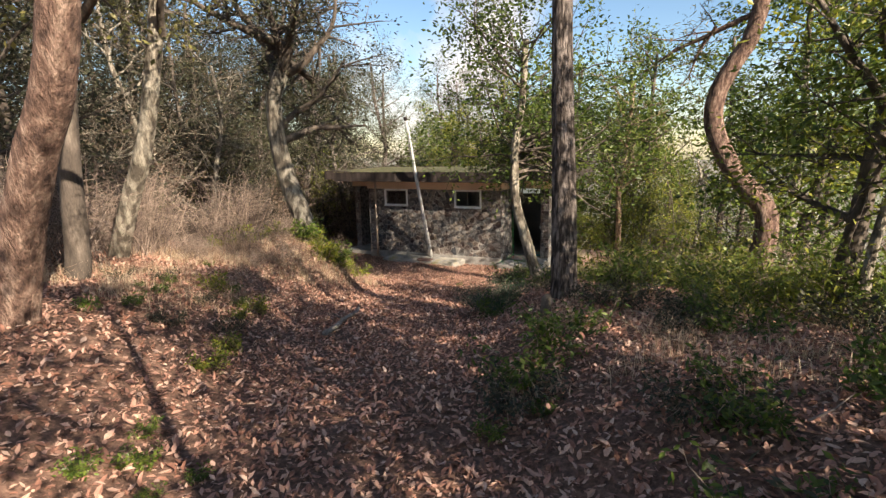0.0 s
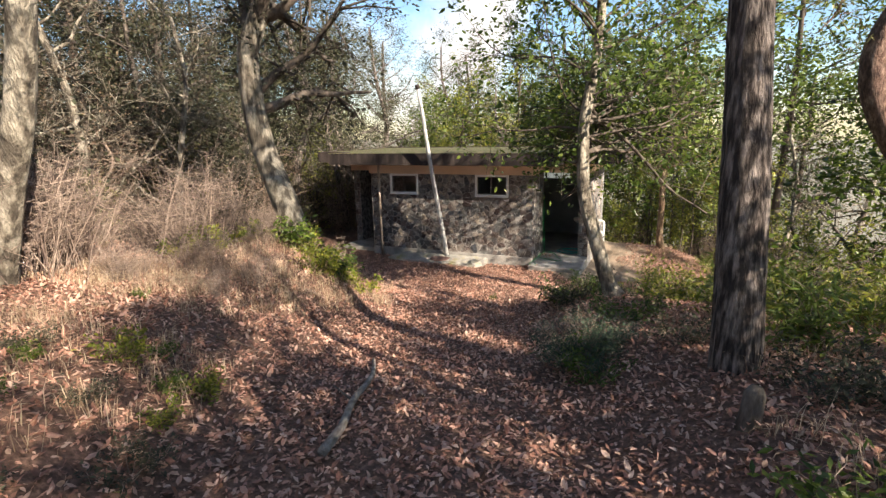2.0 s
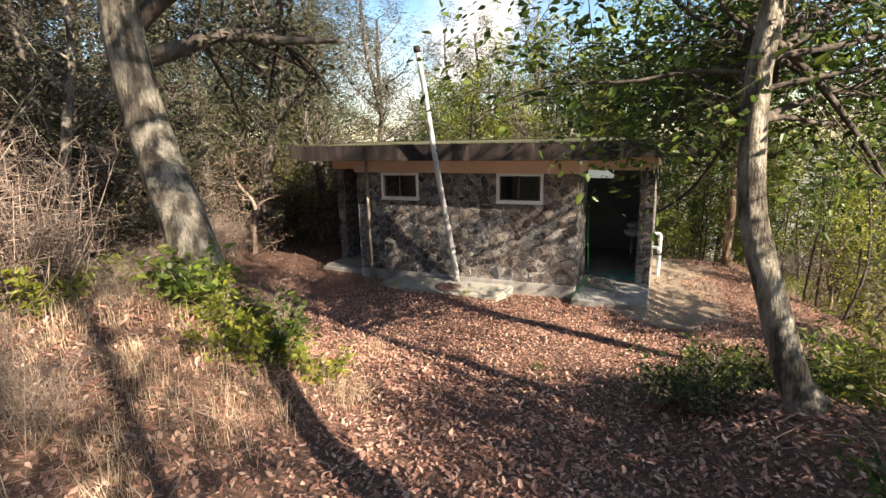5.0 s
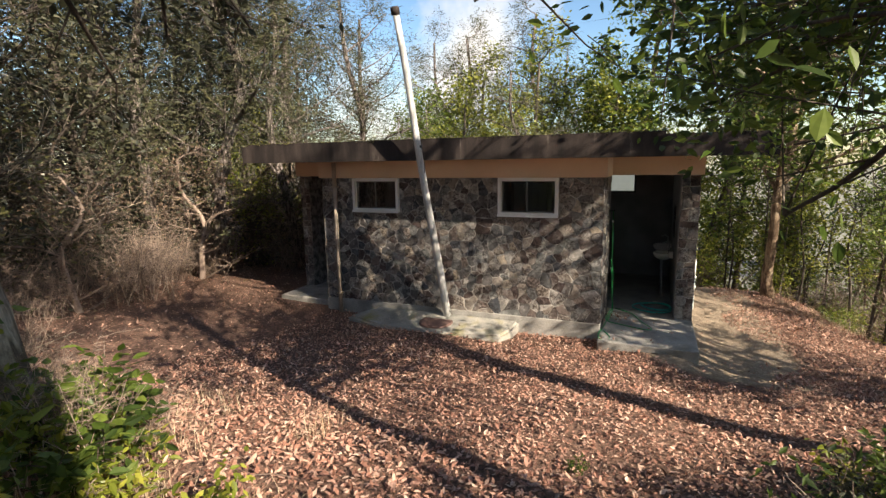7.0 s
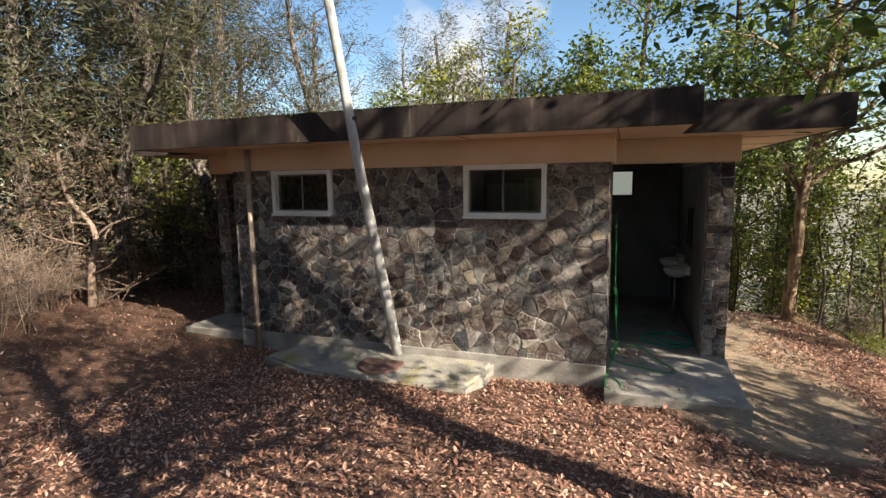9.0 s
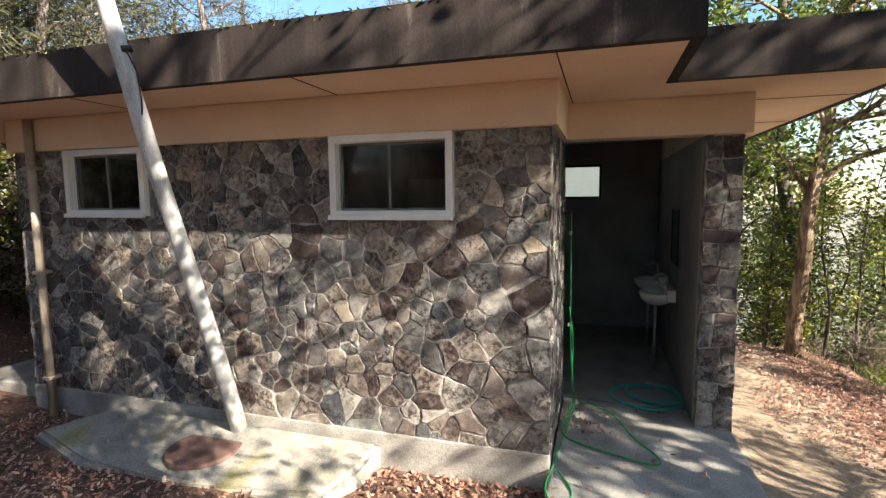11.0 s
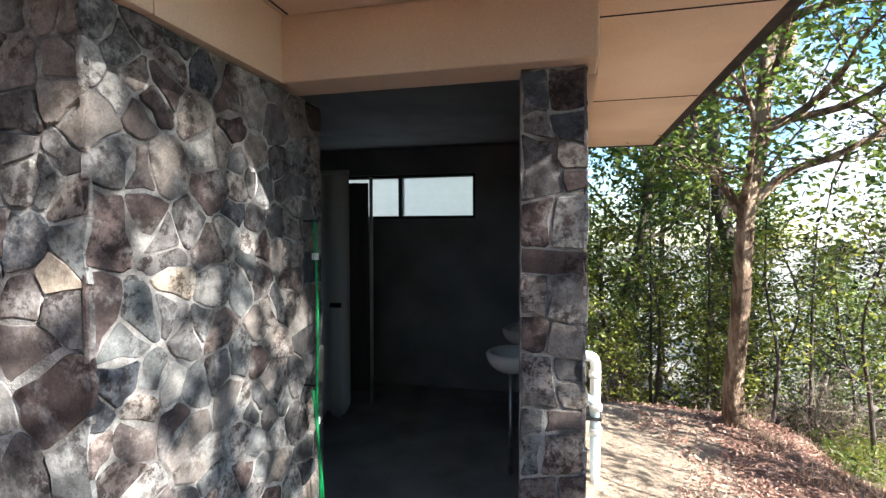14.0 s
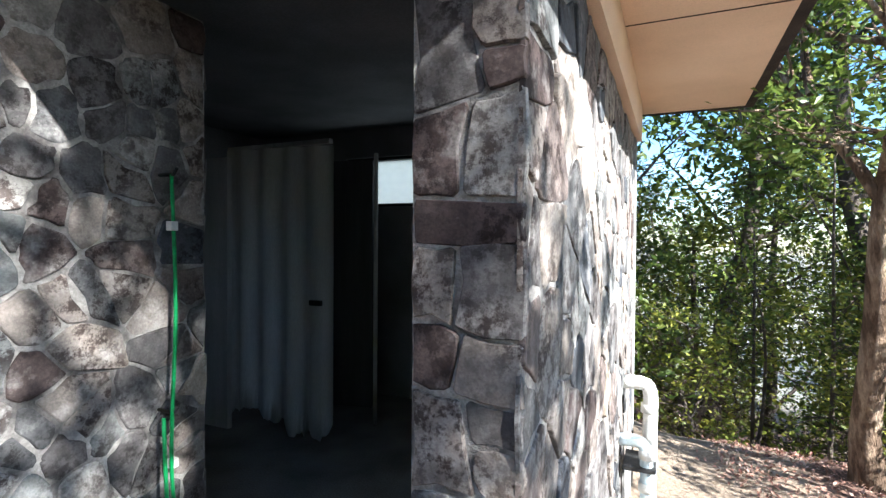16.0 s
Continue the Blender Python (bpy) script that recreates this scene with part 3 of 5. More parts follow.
def outline(bm, pts, z0, z1):
    lo, hi = [bm.verts.new((x, y, z0)) for x, y in pts], [bm.verts.new((x, y, z1)) for x, y in pts]
    n = len(pts)
    bm.faces.new(lo[::-1])
    bm.faces.new(hi)
    for i in range(n):
        bm.faces.new((lo[i], lo[(i + 1) % n], hi[(i + 1) % n], hi[i]))
    return bm


XL, XR, YF, YS, YE = -5.65, 0.72, -0.64, 0.3, 4.55
WL, WR = -6.7, 2.08
plan = [(XL, YF), (XR, YF), (XR, YS), (WR, YS), (WR, YE), (WL, YE), (WL, YS), (XL, YS)]
inner = [(XL + 0.06, YF + 0.06), (XR - 0.06, YF + 0.06), (XR - 0.06, YS + 0.06), (WR - 0.06, YS + 0.06), (WR - 0.06, YE - 0.06), (WL + 0.06, YE - 0.06), (WL + 0.06, YS + 0.06), (XL + 0.06, YS + 0.06)]
tagged(part("ceiling", outline(bmesh.new(), inner, SOFFIT, SOFFIT + 0.05), PLASTER, None), "beige plastered soffit and ceiling slab", "ceiling", kind="structure")
structure("ceiling_inside", boxes((-5.66, 0.99, 1.1, YB - 0.2, SOFFIT - 0.02, SOFFIT - 0.004)), INSIDE, "grimy dark washroom ceiling", "ceiling")
roof = bmesh.new()
n8 = len(plan)
ring = {}
for key, pts, z in (("ol", plan, SOFFIT - 0.004), ("oh", plan, ROOF), ("ih", inner, ROOF), ("il", inner, SOFFIT - 0.004)):
    ring[key] = [roof.verts.new((x, y, z)) for x, y in pts]
for a, b in (("ol", "oh"), ("oh", "ih"), ("ih", "il"), ("il", "ol")):
    for i in range(n8):
        j = (i + 1) % n8
        roof.faces.new((ring[a][i], ring[a][j], ring[b][j], ring[b][i]))
structure("roof_fascia", roof, FASCIA, "dark brown weathered roof fascia with pale streaks", "roof")
structure("roof", outline(bmesh.new(), [(x, y) for x, y in inner], SOFFIT + 0.054, ROOF - 0.02), ROOFTOP, "flat mossy roof slab of the hut", "roof")


def bars(x0, x1, y0, y1, z0, z1, w):
    """A rectangular frame of four bars in the plane of a wall."""
    return boxes((x0, x1, y0, y1, z0, z0 + w), (x0, x1, y0, y1, z1 - w, z1), (x0, x0 + w, y0, y1, z0 + w, z1 - w), (x1 - w, x1, y0, y1, z0 + w, z1 - w), bevel=0.004)


def front_window(name, x0, x1, z0, z1):
    w = tagged(new(name), "white painted sliding window with dark glass", "window", kind="structure")
    w.location = (x0, -0.03, z0)
    def at(bm):
        bmesh.ops.translate(bm, verts=bm.verts, vec=(-x0, 0.03, -z0))
        return bm
    part("window_frame", at(bars(x0, x1, -0.035, 0.09, z0, z1, 0.05)), ALU, w, "white painted frame")
    part("window_sill", at(boxes((x0 - 0.004, x1 + 0.004, -0.06, -0.036, z0 - 0.012, z0 + 0.022), bevel=0.004)), ALU, w)
    mid = (x0 + x1) / 2 - 0.03
    for a, b, y in ((x0 + 0.05, mid + 0.02, 0.03), (mid - 0.02, x1 - 0.05, 0.055)):
        part("sash", at(bars(a, b, y, y + 0.018, z0 + 0.05, z1 - 0.05, 0.016)), SASH, w, "grey metal sash")
        p = part("pane", at(boxes((a + 0.018, b - 0.018, y + 0.006, y + 0.010, z0 + 0.068, z1 - 0.068))), GLASS, w)
        p.visible_shadow = False


front_window("window_1", *WIN[0])
front_window("window_2", *WIN[1])
rear = tagged(new("window_3"), "high frosted rear window with dark frame", "window", kind="structure")
part("window_frame", bars(-1.33, 0.28, YB - 0.17, YB - 0.06, 1.74, 2.2, 0.03), BLACK, rear)
part("mullion", boxes((-0.55, -0.51, YB - 0.15, YB - 0.07, 1.77, 2.17)), BLACK, rear)
for a, b in ((-1.3, -0.55), (-0.51, 0.25)):
    part("pane", boxes((a, b, YB - 0.11, YB - 0.104, 1.77, 2.17)), FROSTED, rear).visible_shadow = False


def washbasin(y):
    t = thing("washbasin", (0.86, y, 0.0), "white porcelain washbasin on a thin metal pipe against the wall", "sink", "washbasins")
    bm = bmesh.new()
    bmesh.ops.create_uvsphere(bm, u_segments=24, v_segments=12, radius=1)
    for v in bm.verts:
        x, yy, z = v.co
        v.co = (x * 0.17 - 0.02, yy * 0.2, 0.8 + (z * 0.035 if z > 0 else z * 0.13) - (0.11 * max(0, 1 - (x * x + yy * yy) * 1.5) if z > 0 else 0))
    part("bowl", bm, PORCELAIN, t, "white porcelain bowl", True)
    part("splashback", boxes((0.06, 0.135, -0.2, 0.2, 0.74, 0.86), bevel=0.012), PORCELAIN, t)
    part("waste_pipe", tube_mesh("waste_pipe", [(-0.03, 0, 0.7), (-0.03, 0, 0.3), (-0.03, 0, 0.0)], 0.016, STEEL), None, t, "chrome trap pipe")
    part("tap", tube_mesh("tap", [(0.07, 0, 0.86), (0.07, 0, 0.97), (0.02, 0, 1.0), (-0.05, 0, 0.97)], 0.013, STEEL), None, t, "chrome tap")
    return t


washbasin(2.26)
washbasin(3.1)


def wall_mirror():
    t = thing("wall_mirror", (0.994, 2.26, 1.1), "dark spotted wall mirror above the washbasin", "mirror")
    glass_face = shade("old_mirror", [(0.3, (0.25, 0.25, 0.25)), (0.7, (0.4, 0.4, 0.4))], 6, 0.12, 0.0, 90, metal=1.0, fine=0.3)
    part("mirror_glass", boxes((-0.008, -0.003, -0.2, 0.2, 0.02, 0.53)), glass_face, t)
    frame_bm = boxes((-0.014, 0.0, -0.225, 0.225, 0.0, 0.02), (-0.014, 0.0, -0.225, 0.225, 0.53, 0.55), (-0.014, 0.0, -0.225, -0.2, 0.02, 0.53), (-0.014, 0.0, 0.2, 0.225, 0.02, 0.53), bevel=0.003)
    part("mirror_frame", frame_bm, BLACK, t, "dark narrow frame")


wall_mirror()


def stall_door(at, turn, width, z0, z1, mat, label, knob=True):
    t = thing("stall_door", at, label, "door")
    t.rotation_euler = (0, 0, radians(turn))
    bm = boxes((-width, 0, -0.018, 0.018, z0, z1), bevel=0.004)
    panel = part("panel", bm, mat, t)
    for i in range(4):
        x = -width + width * (i + 0.6) / 4.4
        part("batten", boxes((x, x + 0.03, -0.026, -0.0185, z0 + 0.03, z1 - 0.04), bevel=0.003), mat, panel)
    if knob:
        part("handle", boxes((-0.1, -0.03, -0.06, -0.045, 1.09, 1.12), (-0.09, -0.07, -0.05, -0.018, 1.095, 1.115), bevel=0.004), BLACK, t, "black lever handle")
    return t


def folding_door():
    t = thing("folding_door", (-1.34, 2.6, 0), "grey folding stall door with a torn wavy lower edge", "door")
    rng = np.random.default_rng(9)
    n, h = 70, 12
    u = np.linspace(0, 0.84, n)
    low = 0.2 + 0.05 * np.sin(u * 9) + 0.05 * np.sin(u * 31) * (u > 0.4) - 0.07 * (u > 0.6) + rng.normal(0, 0.008, n)
    v = []
    for side in (-0.004, 0.004):
        for i in range(h):
            z = low + (2.05 - low) * i / (h - 1)
            fold = 0.022 * np.sin(u * 2 * np.pi / 0.19) * (0.7 + 0.5 * (1 - i / (h - 1)))
            v.append(np.stack([u, fold + side + 0.1 * u, z], -1))
    v = np.concatenate(v)
    a, b = np.meshgrid(np.arange(h - 1), np.arange(n - 1), indexing="ij")
    q = np.stack([a * n + b, a * n + b + 1, (a + 1) * n + b + 1, (a + 1) * n + b], -1).reshape(-1, 4)
    e = np.arange(n - 1)
    edge = np.stack([e, e + h * n, e + 1 + h * n, e + 1], -1)
    part("leaf", mesh_np("leaf", v, np.vstack([q, q[:, ::-1] + h * n, edge]), PANEL, True), None, t)
    part("rail", boxes((-0.02, 0.86, 0.02, 0.06, 2.05, 2.08), bevel=0.004), PANEL, t)
    part("latch", boxes((0.7, 0.79, 0.02, 0.05, 1.0, 1.035), bevel=0.004), BLACK, t, "black latch")


folding_door()
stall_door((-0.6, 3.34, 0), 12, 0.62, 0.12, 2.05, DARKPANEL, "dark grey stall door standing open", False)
pp = thing("stall_post", (-0.565, 3.32, 0), "thin pale vertical pipe beside the stall door", "pipe")
part("pipe", tube_mesh("pipe", [(0, 0, 0), (0, 0, 2.1)], 0.017, PVC, 8), None, pp)
tagged(part("stall_wall", boxes((-1.95, -1.3, 2.56, 2.6, 0.1, 2.0)), PANEL, None), "grey stall partition panel", "wall", kind="structure")


def leaning_pole():
    a, b = np.array((-2.345, -0.1, 0.03)), np.array((-2.54, -1.22, 4.38))
    t = thing("leaning_pole", tuple(a), "pale weathered pole leaning on the roof edge", "pole")
    d = b - a
    k = np.linspace(0, 1, 14)[:, None]
    wob = np.stack([0.004 * np.sin(k[:, 0] * 3.14) + 0.008 * np.sin(k[:, 0] * 9), 0.01 * np.cos(k[:, 0] * 7) - 0.01, 0 * k[:, 0]], -1)
    part("shaft", tube_mesh("shaft", d * k + wob, np.linspace(0.062, 0.042, 14), POLE, 14), None, t)
    part("cap", tube_mesh("cap", [d * 0.985, d * 1.0, d * 1.008], [0.056, 0.06, 0.05], FASCIA, 14), None, t, "dark cap on the tip")
    part("clamp", tube_mesh("clamp", [d * 0.605, d * 0.613], [0.058, 0.058], BLACK, 14), None, t, "black wire clamp")
    part("wire", tube_mesh("wire", [d * 0.609 + (0.05, -0.02, 0), d * 0.58 + (0.07, -0.01, 0), d * 0.54 + (0.06, -0.03, 0), d * 0.52 + (0.035, -0.04, 0)], 0.005, BLACK, 6), None, t, "loose black wire")


leaning_pole()


def downpipe():
    t = thing("downpipe", (-4.38, -0.07, -0.15), "beige rainwater downpipe on the stone wall", "pipe")
    part("pipe", tube_mesh("pipe", [(0, 0, 0), (0, 0, 1.3), (0, 0, 2.62)], 0.035, GUTTER, 12), None, t)
    for z in (0.35, 1.3, 2.2):
        part("bracket", boxes((-0.045, 0.045, -0.042, 0.07, z, z + 0.03), bevel=0.004), GUTTER, t)


downpipe()


def outside_pipes():
    t = thing("vent_pipes", (1.355, 3.25, -0.45), "dirty white plastic waste pipes rising beside the stone wall", "pipe")
    part("riser", tube_mesh("riser", catmull([(0.06, 0.02, 0), (0.06, 0.02, 0.7), (0.06, 0.02, 0.96), (0.02, 0.02, 1.02), (-0.1, 0.02, 1.02)], 16), 0.042, PVC, 14), None, t)
    part("elbow", tube_mesh("elbow", catmull([(0.05, -0.14, 0), (0.05, -0.14, 0.5), (0.04, -0.14, 0.68), (0.0, -0.14, 0.72), (-0.1, -0.14, 0.72)], 16), 0.036, PVCBLUE, 14), None, t, "pale blue plastic elbow pipe")
    for y, z in ((-0.14, 0.44), (-0.14, 0.63), (0.02, 0.85)):
        part("collar", tube_mesh("collar", [(0.055, y, z), (0.055, y, z + 0.05)], 0.05, PVC, 14), None, t)
    part("strap", boxes((-0.08, 0.1, -0.19, 0.07, 0.56, 0.585), bevel=0.003), BLACK, t, "black strap")


outside_pipes()


def green_hose():
    t = thing("green_hose", (0.03, 1.1, 0.0), "thin green hose hanging on the stone porch wall", "hose")
    down = catmull([(0.02, 0.0, 1.64), (0.025, 0.01, 1.2), (0.03, -0.01, 0.7), (0.045, 0.015, 0.3), (0.06, -0.04, 0.06), (0.03, -0.2, 0.02), (0.03, -0.6, 0.012), (0.35, -0.78, 0.012), (0.62, -0.86, 0.012),
                    (0.66, -0.75, 0.012), (0.52, -0.5, 0.012), (0.36, -0.1, 0.012), (0.1, 0.1, 0.012)], 90)
    part("hose", tube_mesh("hose", down, 0.0065, ROPE, 8), None, t)
    loop = catmull([(0.02, -0.03, 0.86), (0.055, -0.045, 0.6), (0.05, -0.02, 0.3), (0.075, -0.06, 0.05), (0.05, -0.35, 0.012), (0.0, -0.95, 0.012), (-0.03, -1.35, 0.012), (0.08, -1.47, -0.02), (0.12, -1.3, 0.0), (0.02, -1.1, 0.012)], 60)
    part("hose_end", tube_mesh("hose_end", loop, 0.0065, ROPE, 8), None, t)
    for z in (1.63, 0.86):
        hook = part("hook", tube_mesh("hook", [(-0.05, 0, z + 0.01), (0.03, 0, z + 0.01), (0.045, 0, z + 0.03)], 0.006, BLACK, 6), None, t, "dark wall hook")
        part("tie", boxes((0.008, 0.034, -0.012, 0.014, z - 0.17, z - 0.14), bevel=0.003), PVC, t, "white cable tie")


green_hose()


def hose_coil():
    t = thing("coiled_hose", (0.69, 1.45, 0.0), "turquoise garden hose coiled on the washroom floor", "hose")
    a = np.linspace(1.75, 1.75 + 2 * np.pi * 2.05, 110)
    k = np.clip((a - 1.75 - 5.0) / 3.0, 0, 1)
    r = 0.3 - 0.085 * k
    part("coil", tube_mesh("coil", np.stack([r * np.cos(a) + 0.075 * k, r * 0.95 * np.sin(a) + 0.02 * k, 0.012 + 0.02 * k + 0.006 * np.sin(2 * a)], -1), 0.012, TEAL, 8), None, t)
    part("nozzle", tube_mesh("nozzle", [(0.02, 0.29, 0.03), (0.06, 0.285, 0.032), (0.065, 0.285, 0.032), (0.2, 0.25, 0.03)], [0.016, 0.016, 0.011, 0.013], STEEL, 10), None, t, "grey spray nozzle")


hose_coil()


def slab():
    bm = bmesh.new()
    pts = [(-3.95, -0.5), (-3.2, -0.72), (-2.3, -0.74), (-1.34, -0.62), (-1.22, -0.3), (-1.2, -0.008), (-3.6, -0.008), (-3.75, -0.25)]
    outline(bm, pts, -0.4, 0.03)
    for v in bm.verts:
        if v.co.z > -0.1:
            v.co.z += 0.11 * v.co.y
    bmesh.ops.bevel(bm, geom=[e for e in bm.edges if all(v.co.z > -0.1 for v in e.verts)], offset=0.035, segments=3, affect="EDGES")
    bmesh.ops.triangulate(bm, faces=[f for f in bm.faces if len(f.verts) > 4])
    t = thing("concrete_slab", (0, 0, 0), "worn mossy concrete slab along the foot of the wall", "slab")
    part("block", bm, MOSSY, t)
    bm = bmesh.new()
    bmesh.ops.create_cone(bm, cap_ends=True, segments=28, radius1=0.27, radius2=0.26, depth=0.03)
    bmesh.ops.translate(bm, verts=bm.verts, vec=(-2.42, -0.38, -0.012))
    part("cover", bm, STAIN, t, "round rusty brown cover")


slab()


# trees
def stem(line, r0, r1, n=34, sides=18, flare=1.35, rng=RNG, rough=0.03):
    p = catmull(line, n)
    k = np.linspace(0, 1, n)
    r = r0 + (r1 - r0) * k + r0 * (flare - 1) * np.exp(-k * 16)
    return p, tube(p, r, sides, rough, rng, True)


def limbs(roots, n_sub, length, radius, rng, rise=0.35, spread=0.9, tips=5):
    """Branches from the roots (point, direction, size): the wood, and the points where leaves grow."""
    wood, ends, aims = Pile(), [], []
    tw_a, tw_b, tw_r, fine_a, fine_b = [], [], [], [], []
    for at, d, size in roots:
        at, d = np.asarray(at, float), np.asarray(d, float)
        d = d / np.linalg.norm(d)
        L = length * size
        pts = [at]
        cur = d.copy()
        for i in range(5):
            cur = cur + rng.standard_normal(3) * 0.22 + np.array([0, 0, rise * 0.12])
            cur /= np.linalg.norm(cur)
            pts.append(pts[-1] + cur * L / 5)
        line = catmull(pts, 12)
        v, f = tube(line, np.linspace(radius * size, radius * size * 0.25, 12), 6, 0, None, False)
        wood.add(v, f)
        for s in range(n_sub):
            k = rng.uniform(0.25, 1.0)
            p = line[int(k * 11)]
            o = cur * 0.5 + rng.standard_normal(3) * spread
            o[2] = o[2] * 0.7 + rise * 0.5
            o /= np.linalg.norm(o)
            q = p + o * L * rng.uniform(0.25, 0.5)
            tw_a.append(p), tw_b.append(q), tw_r.append(radius * size * 0.28)
            for e in range(tips):
                w = rng.uniform(0.3, 1.0)
                base = p + (q - p) * w
                t = base + (o * 0.5 + rng.standard_normal(3) * 0.6) * L * 0.13
                fine_a.append(base), fine_b.append(t)
                ends.append(t), aims.append(t - base)
    v, f = twigs(tw_a, tw_b, np.maximum(tw_r, 0.0025), length * 0.012, rng)
    wood.add(v, [f])
    v, f = spikes(fine_a, fine_b, max(0.003, radius * 0.1), rng)
    wood.add(v, [f])
    return wood, np.array(ends), np.array(aims)


def foliage(ends, aims, count, size, width, blob, rng, up=0.45, droop=0.1, full=False):
    at = np.repeat(ends, count, axis=0) + rng.standard_normal((len(ends) * count, 3)) * blob
    return leaves(at, size, width, rng, up=up, droop=droop, full=full, aim=np.repeat(aims, count, axis=0) * 2)


def tree(name, line, r0, r1, bark, label, crown=None, flare=1.35, category="tree", group="", branch_r=0.05, hem=None):
    """line: points of the trunk; crown: (roots, n_sub, length, tips, leaves a tip, leaf length, leaf width, blob, material, full)."""
    base = np.asarray(line[0], float)
    rel = np.asarray(line, float) - base
    t = thing(name, tuple(base), label, category, group)
    p, (v, f) = stem(rel, r0, r1, flare=flare)
    part("trunk", mesh_np("trunk", v, f, bark, True), None, t)
    if crown:
        roots, n_sub, length, tips, count, size, width, blob, mat, full = crown
        roots = [(np.asarray(a, float) - base, d, s) for a, d, s in roots]
        wood, ends, aims = limbs(roots, n_sub, length, branch_r, RNG, tips=tips)
        if hem:
            wood.trim(lambda v: v[:, 2] + base[2] > hem(v[:, 0] + base[0]) - 0.12)
        part("branchwork", wood.mesh("branchwork", DARKBARK if bark is PALEBARK else BROWNBARK if bark is BROWNBARK else bark), None, t)
        if count:
            if hem:
                ok = ends[:, 2] + base[2] > hem(ends[:, 0] + base[0])
                ends, aims = ends[ok], aims[ok]
            v, f = foliage(ends, aims, count, size, width, blob, RNG, full=full)
            part("crown", mesh_np("crown", v, f, mat, False), None, t)
    return t


def ring_of(at, n, rng, reach, low=0.0, high=0.6, rise=1.5, size=1.0, turn=0.0):
    """Limb roots wound up a trunk over a height."""
    out = []
    for i in range(n):
        a = turn + i * 2.4 + rng.uniform(-0.3, 0.3)
        out.append((np.asarray(at, float) + np.array([0, 0, rise * i / n]), np.array([np.cos(a), np.sin(a), rng.uniform(low, high)]), size * rng.uniform(0.8, 1.15)))
    return out


tree("front_tree", [(2.45, -5.32, 1.0), (2.33, -5.3, 1.25), (2.13, -5.3, 1.88), (1.98, -5.3, 2.4), (1.93, -5.3, 3.05), (1.95, -5.3, 3.55), (2.05, -5.25, 4.3), (2.1, -5.2, 5.4)], 0.115, 0.06, PALEBARK,
     "slender pale-barked broadleaf tree with glossy green crown", (
         [((1.75, -4.3, 3.35), (-0.3, 1, -0.18), 1.0), ((1.7, -4.0, 3.3), (-0.5, 1, -0.15), 0.9), ((1.6, -3.7, 3.2), (0.0, 1, -0.2), 0.9), ((1.9, -4.0, 3.4), (0.1, 1, -0.15), 1.0), ((2.1, -4.1, 3.3), (0.2, 1, -0.18), 1.0), ((1.5, -3.4, 3.1), (-0.7, 0.6, -0.15), 0.8), ((1.6, -3.3, 3.6), (0.0, 1, -0.2), 0.9),
          ((1.95, -5.3, 3.3), (-0.15, 1, -0.2), 1.7), ((1.95, -5.3, 3.4), (0.0, 1, -0.25), 1.6), ((1.95, -5.3, 3.5), (-0.3, 1, -0.15), 1.6), ((1.93, -5.3, 3.1), (-0.5, 0.9, 0.4), 1.0), ((1.94, -5.3, 3.0), (-0.55, 1.0, 0.32), 1.35), ((1.95, -5.3, 2.85), (0.15, 1.0, 0.2), 1.5), ((1.95, -5.3, 3.1), (-0.2, 1.0, 0.3), 1.45), ((1.95, -5.3, 3.3), (-1, 0.4, 0.5), 1.2),
          ((1.95, -5.3, 3.2), (0.8, 0.6, 0.25), 1.2), ((1.95, -5.3, 3.0), (0.25, 1, 0.12), 1.7), ((1.95, -5.3, 3.3), (0.1, 1, 0.28), 1.8), ((1.96, -5.3, 3.6), (0.45, 1, 0.3), 1.7), ((1.96, -5.3, 3.1), (0.5, 1, 0.15), 1.5), ((2.0, -5.3, 3.5), (0.35, 1, -0.05), 1.6), ((2.0, -5.3, 3.6), (0.28, 1, -0.1), 2.0), ((2.0, -5.3, 3.8), (0.2, 1, 0.05), 2.0), ((2.0, -5.3, 3.4), (0.5, 1, -0.05), 1.7), ((1.95, -5.3, 3.4), (0.6, 1.0, 0.4), 1.3), ((1.97, -5.3, 3.2), (0.75, 1.0, -0.1), 1.5), ((1.97, -5.3, 3.4), (0.9, 0.8, 0.0), 1.5), ((1.97, -5.3, 3.0), (0.45, 1.0, -0.05), 1.4), ((2.0, -5.3, 3.4), (0.95, 0.7, -0.12), 1.6), ((2.0, -5.3, 3.5), (0.65, 1.0, -0.12), 1.7), ((1.95, -5.3, 3.5), (-0.9, 0.1, 0.8), 1.0), ((1.97, -5.3, 3.7), (0.9, 0.0, 0.5), 1.0), ((1.98, -5.3, 3.9), (-0.5, 0.7, 0.6), 1.3), ((2.0, -5.3, 4.0), (-1, 0.3, 0.5), 1.25), ((2.0, -5.3, 4.1), (0.3, -0.9, 0.6), 0.8),
          ((2.02, -5.3, 4.4), (0.7, 0.7, 0.5), 1.2), ((2.02, -5.3, 4.6), (-0.6, 0.2, 0.9), 1.1), ((2.05, -5.3, 4.9), (0.1, 0.3, 1), 1.1), ((2.05, -5.3, 5.0), (-0.7, 0.6, 0.7), 1.1)] + ring_of((2.05, -5.25, 4.3), 9, RNG, 2, 0.1, 0.6, 1.1, 1.15), 11, 1.8, 5, 6, 0.088, 0.042, 0.1, LEAF_GLOSSY, True), branch_r=0.017, hem=lambda x: 3.0 - 0.85 * np.clip((x - 0.3) / 0.9, 0, 1.0))
